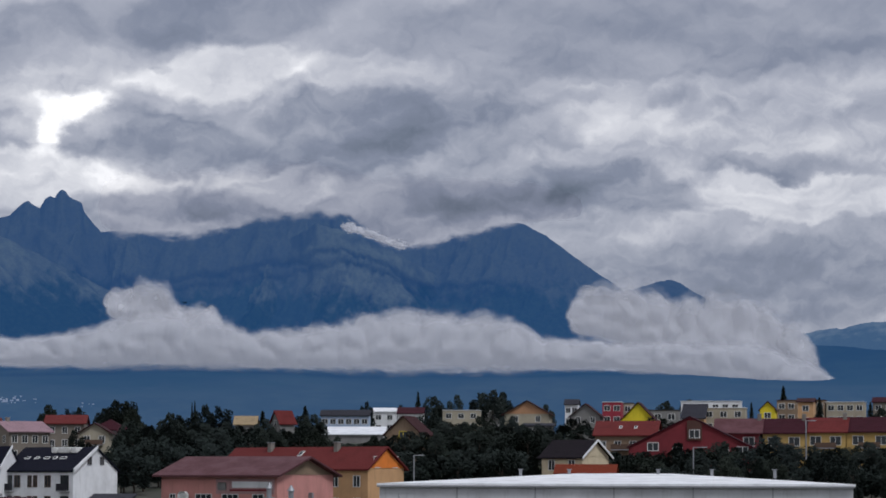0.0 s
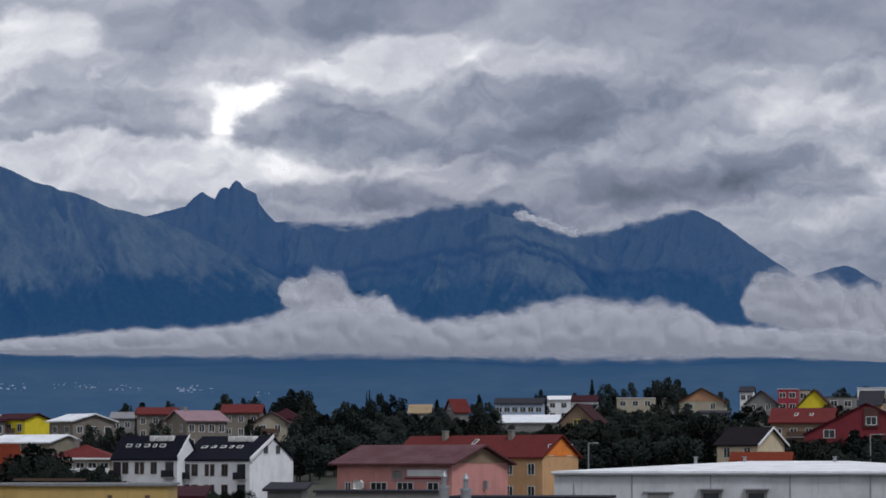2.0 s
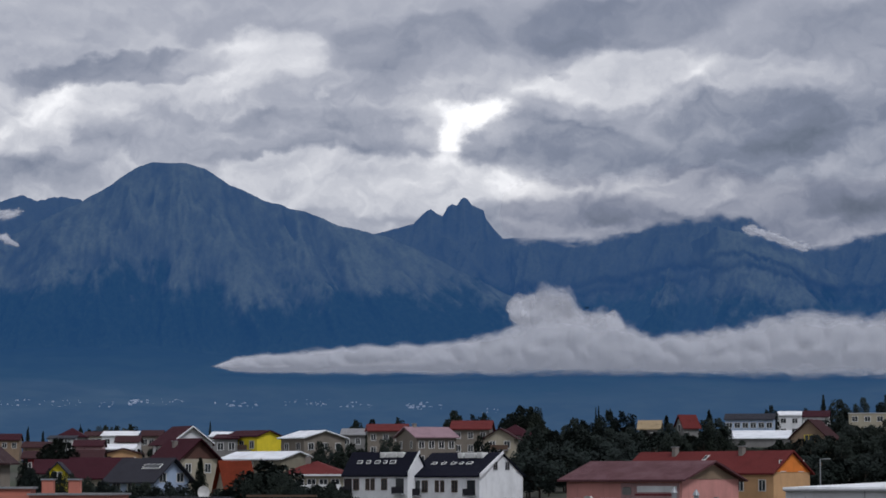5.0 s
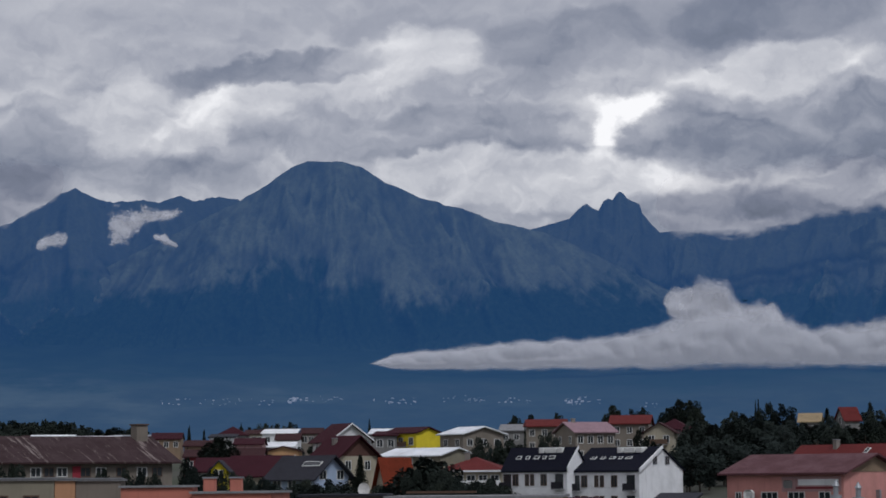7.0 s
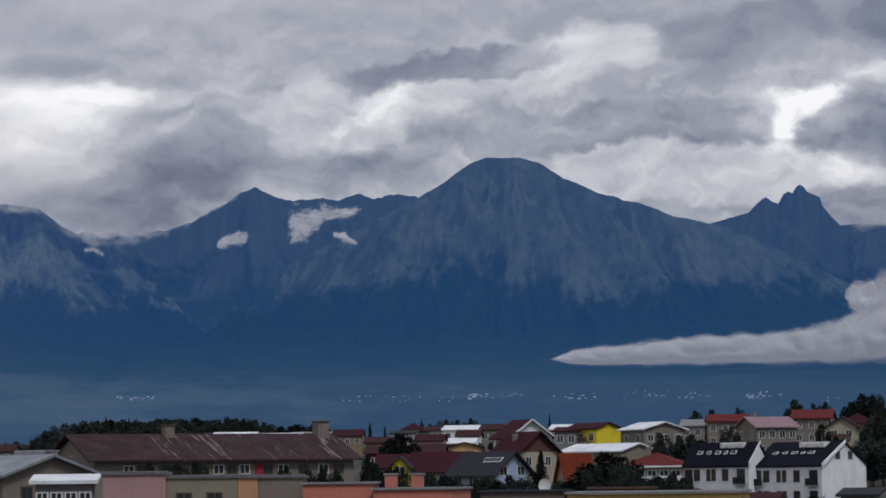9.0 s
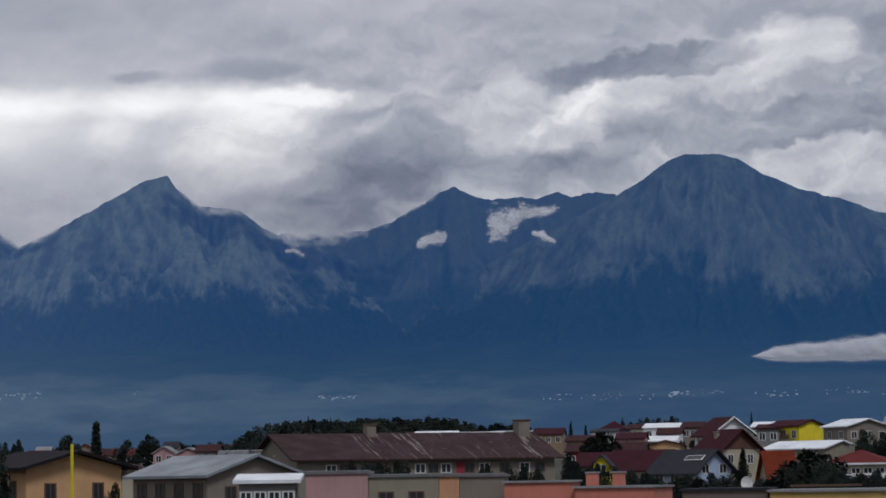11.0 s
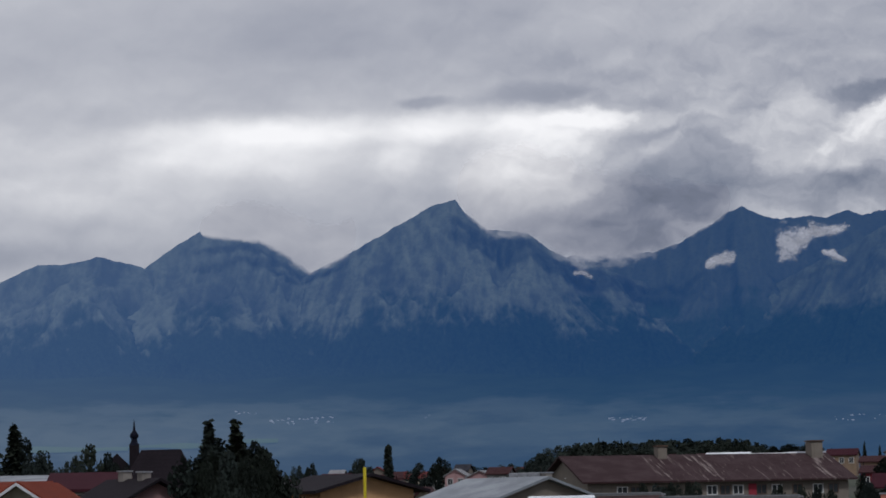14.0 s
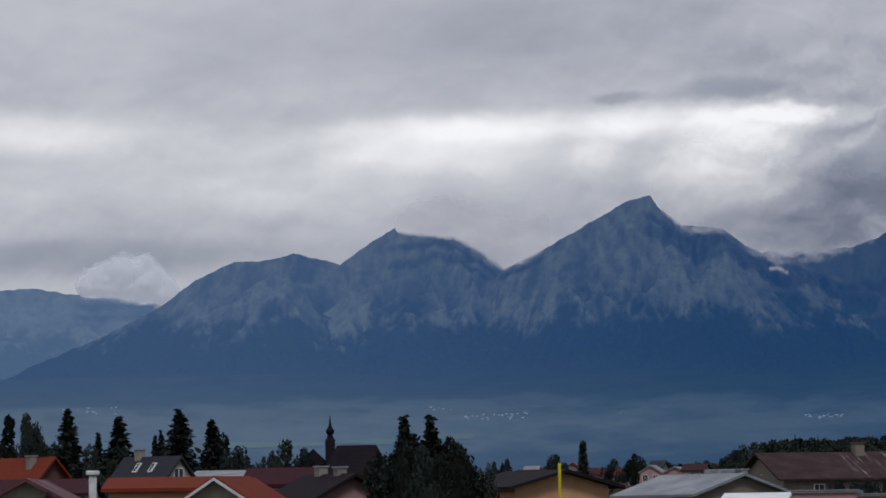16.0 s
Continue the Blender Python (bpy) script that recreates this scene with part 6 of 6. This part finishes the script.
T("fir", 38.65, 2.17, 270, 2.5), T("fir", 37.57, 2.00, 280, 2.7), T("fir", 36.29, 2.12, 285, 2.9), T("fir", 36.68, 1.68, 300, 1.2), T("fir", 36.81, 1.57, 300, 1.1), T("fir", 38.01, 1.64, 300, 1.3), T("fir", 35.60, 1.92, 290, 2.2), T("broad", 35.36, 1.67, 290, 1.0), T("broad", 35.06, 1.37, 285, 0.8), T("broad", 39.54, 2.16, 300, 0.75), T("poplar", 39.91, 2.07, 300, 0.45), T("broad", 39.34, 1.96, 295, 0.6), T("broad", 34.03, 1.54, 400, 0.75), T("broad", 33.61, 1.35, 400, 0.6), T("broad", 34.33, 1.30, 390, 0.5), T("broad", 29.37, 0.95, 420, 0.3)
grove("broad", 40.78, 36.98, 1.67, 1.33, 290, 11, 0.9, 29)
grove("broad", 39.37, 36.50, 1.12, 1.12, 260, 8, 0.8, 30)
grove("broad", 36.14, 33.37, 1.20, 1.08, 300, 8, 0.7, 31)
T("broad", 39.07, 0.48, 140, 0.7), T("broad", 27.23, 0.10, 172, 0.6), T("broad", 30.83, 0.58, 150, 1.1)

# ---------------------------------------------------------------- foreground roofs and street things
blk = house("yellow_block", "ochre yellow flat roofed block", 9.61, 150, -0.36, -0.36, "mustard", "grey", 12.79, None, 3, "flat", deep=10, category="building")
part("parapet", box(-blk[1] - 0.2, -blk[1] * 0.55, -0.25, 0.1, blk[3] + 0.3, blk[3] + 0.42), BROWN_TRIM, blk[0])
for u in (0.4, 0.15):
    part("wall_vent", box(-blk[1] * u, -blk[1] * u + 0.25, -0.05, 0.0, blk[3] - 0.75, blk[3] - 0.5), BROWN_TRIM, blk[0])
house("low_roof", "low dark flat roof with pale edges", 0.24, 140, -0.64, -0.64, "grey", "slate", 3.69, None, 3, "flat", deep=8, category="roof")
house("low_roof", "low grey flat roof with pale edges", 3.81, 170, -0.50, -0.50, "grey", "slate", 6.47, None, 3, "flat", deep=8, category="roof")
house("low_roof", "low grey shed roof beside the terrace", 6.77, 250, -0.47, -0.33, "grey", "slate", 7.49, None, 6, "shed", deep=6, category="roof")
house("low_roof", "low maroon shed roof before the terrace", 8.93, 200, -0.63, -0.42, "mustard", "maroon", 9.59, None, 4, "shed", deep=6, category="roof")
house("flat_block", "grey flat roofed block with a dark roof", 13.33, 160, -0.30, -0.30, "dusky", "slate", 15.15, None, 3, "flat", deep=8)
house("yellow_block", "ochre yellow flat roofed block", 9.55, 158, -0.35, -0.35, "mustard", "grey", 13.31, None, 3, "flat", deep=8, category="building")


def pipe(name, label, az, d, top, wide, material):
    """A round vent pipe with a collar and a rain hat."""
    p = spot(az, d)
    ob = new(name)
    ob.matrix_basis = Matrix.Translation((p.x, p.y, ground_height(p.x, p.y)))
    tagged(ob, label, "vent pipe", "vent pipes")
    z = height_at(top, d)
    for title, z0, z1, r0, r1 in (("shaft", -0.3, z - 0.9, wide, wide), ("collar", z - 0.9, z - 0.75, wide * 1.15, wide * 1.1), ("neck", z - 0.75, z - 0.3, wide * 0.5, wide * 0.5), ("rain_hat", z - 0.3, z, wide * 0.75, wide * 0.1)):
        bm = bmesh.new()
        a, b = [[bm.verts.new((r * math.cos(k * math.pi / 8), r * math.sin(k * math.pi / 8), h)) for k in range(16)] for h, r in ((z0, r0), (z1, r1))]
        for k in range(16):
            bm.faces.new((a[k], a[(k + 1) % 16], b[(k + 1) % 16], b[k]))
        bm.faces.new(b)
        bm.faces.new(a[::-1])
        part(title, bm, material, ob)


pipe("vent_pipe", "thick grey metal vent pipe with a rain hat", 3.71, 135, -0.06, 0.26, ZINC)
pipe("vent_pipe", "thick grey metal vent pipe with a rain hat", 3.24, 135, -0.11, 0.27, ZINC)
pipe("vent_pipe", "small dark vent pipe before the hall", 0.93, 150, -0.24, 0.1, ZINC)


def street_lamp(az, d, top, arm):
    p = spot(az, d)
    ob = new("street_lamp")
    ob.matrix_basis = Matrix.Translation((p.x, p.y, ground_height(p.x, p.y))) @ Matrix.Rotation(radians(az), 4, "Z")
    tagged(ob, "tall grey street lamp with a long arm", "street lamp", "street lamps")
    z = height_at(top, d) - ground_height(p.x, p.y)
    part("pole", box(-0.09, 0.09, -0.09, 0.09, -0.3, z, 0.02), ZINC, ob)
    a = part("arm", box(-0.05, arm, -0.05, 0.05, z - 0.08, z + 0.03, 0.02), ZINC, ob)
    part("lamp_head", box(arm - 0.2, arm + 0.7, -0.16, 0.16, z - 0.1, z + 0.08, 0.04), ZINC, a)


street_lamp(-5.37, 400, 0.74, 1.4)
street_lamp(-7.76, 400, 1.31, 0.8)
street_lamp(0.61, 390, 0.56, 0.8)


def dish(az, d, mid, r):
    p = spot(az, d)
    ob = new("satellite_dish")
    g = ground_height(p.x, p.y)
    ob.matrix_basis = Matrix.Translation((p.x, p.y, g)) @ Matrix.Rotation(radians(az), 4, "Z")
    tagged(ob, "grey white satellite dish on a mast", "satellite dish")
    z = height_at(mid, d) - g
    bm = bmesh.new()
    loops = [[bm.verts.new((q * math.cos(k * math.pi / 10), -0.25 * (q / r) ** 2 * r, z + q * math.sin(k * math.pi / 10) * 1.15)) for k in range(20)] for q in (r, r * 0.6, r * 0.2)]
    for u, v in zip(loops, loops[1:]):
        for k in range(20):
            bm.faces.new((u[k], u[(k + 1) % 20], v[(k + 1) % 20], v[k]))
    bm.faces.new(loops[-1])
    part("dish", bm, WHITE_TRIM, ob)
    part("mast", box(-0.06, 0.06, 0.05, 0.17, -0.3, z + 0.1), ZINC, ob)
    part("receiver_arm", box(-0.03, 0.03, -r * 0.9, 0.0, z - r * 0.6, z - r * 0.5), ZINC, ob)


dish(13.77, 190, -0.15, 0.42)
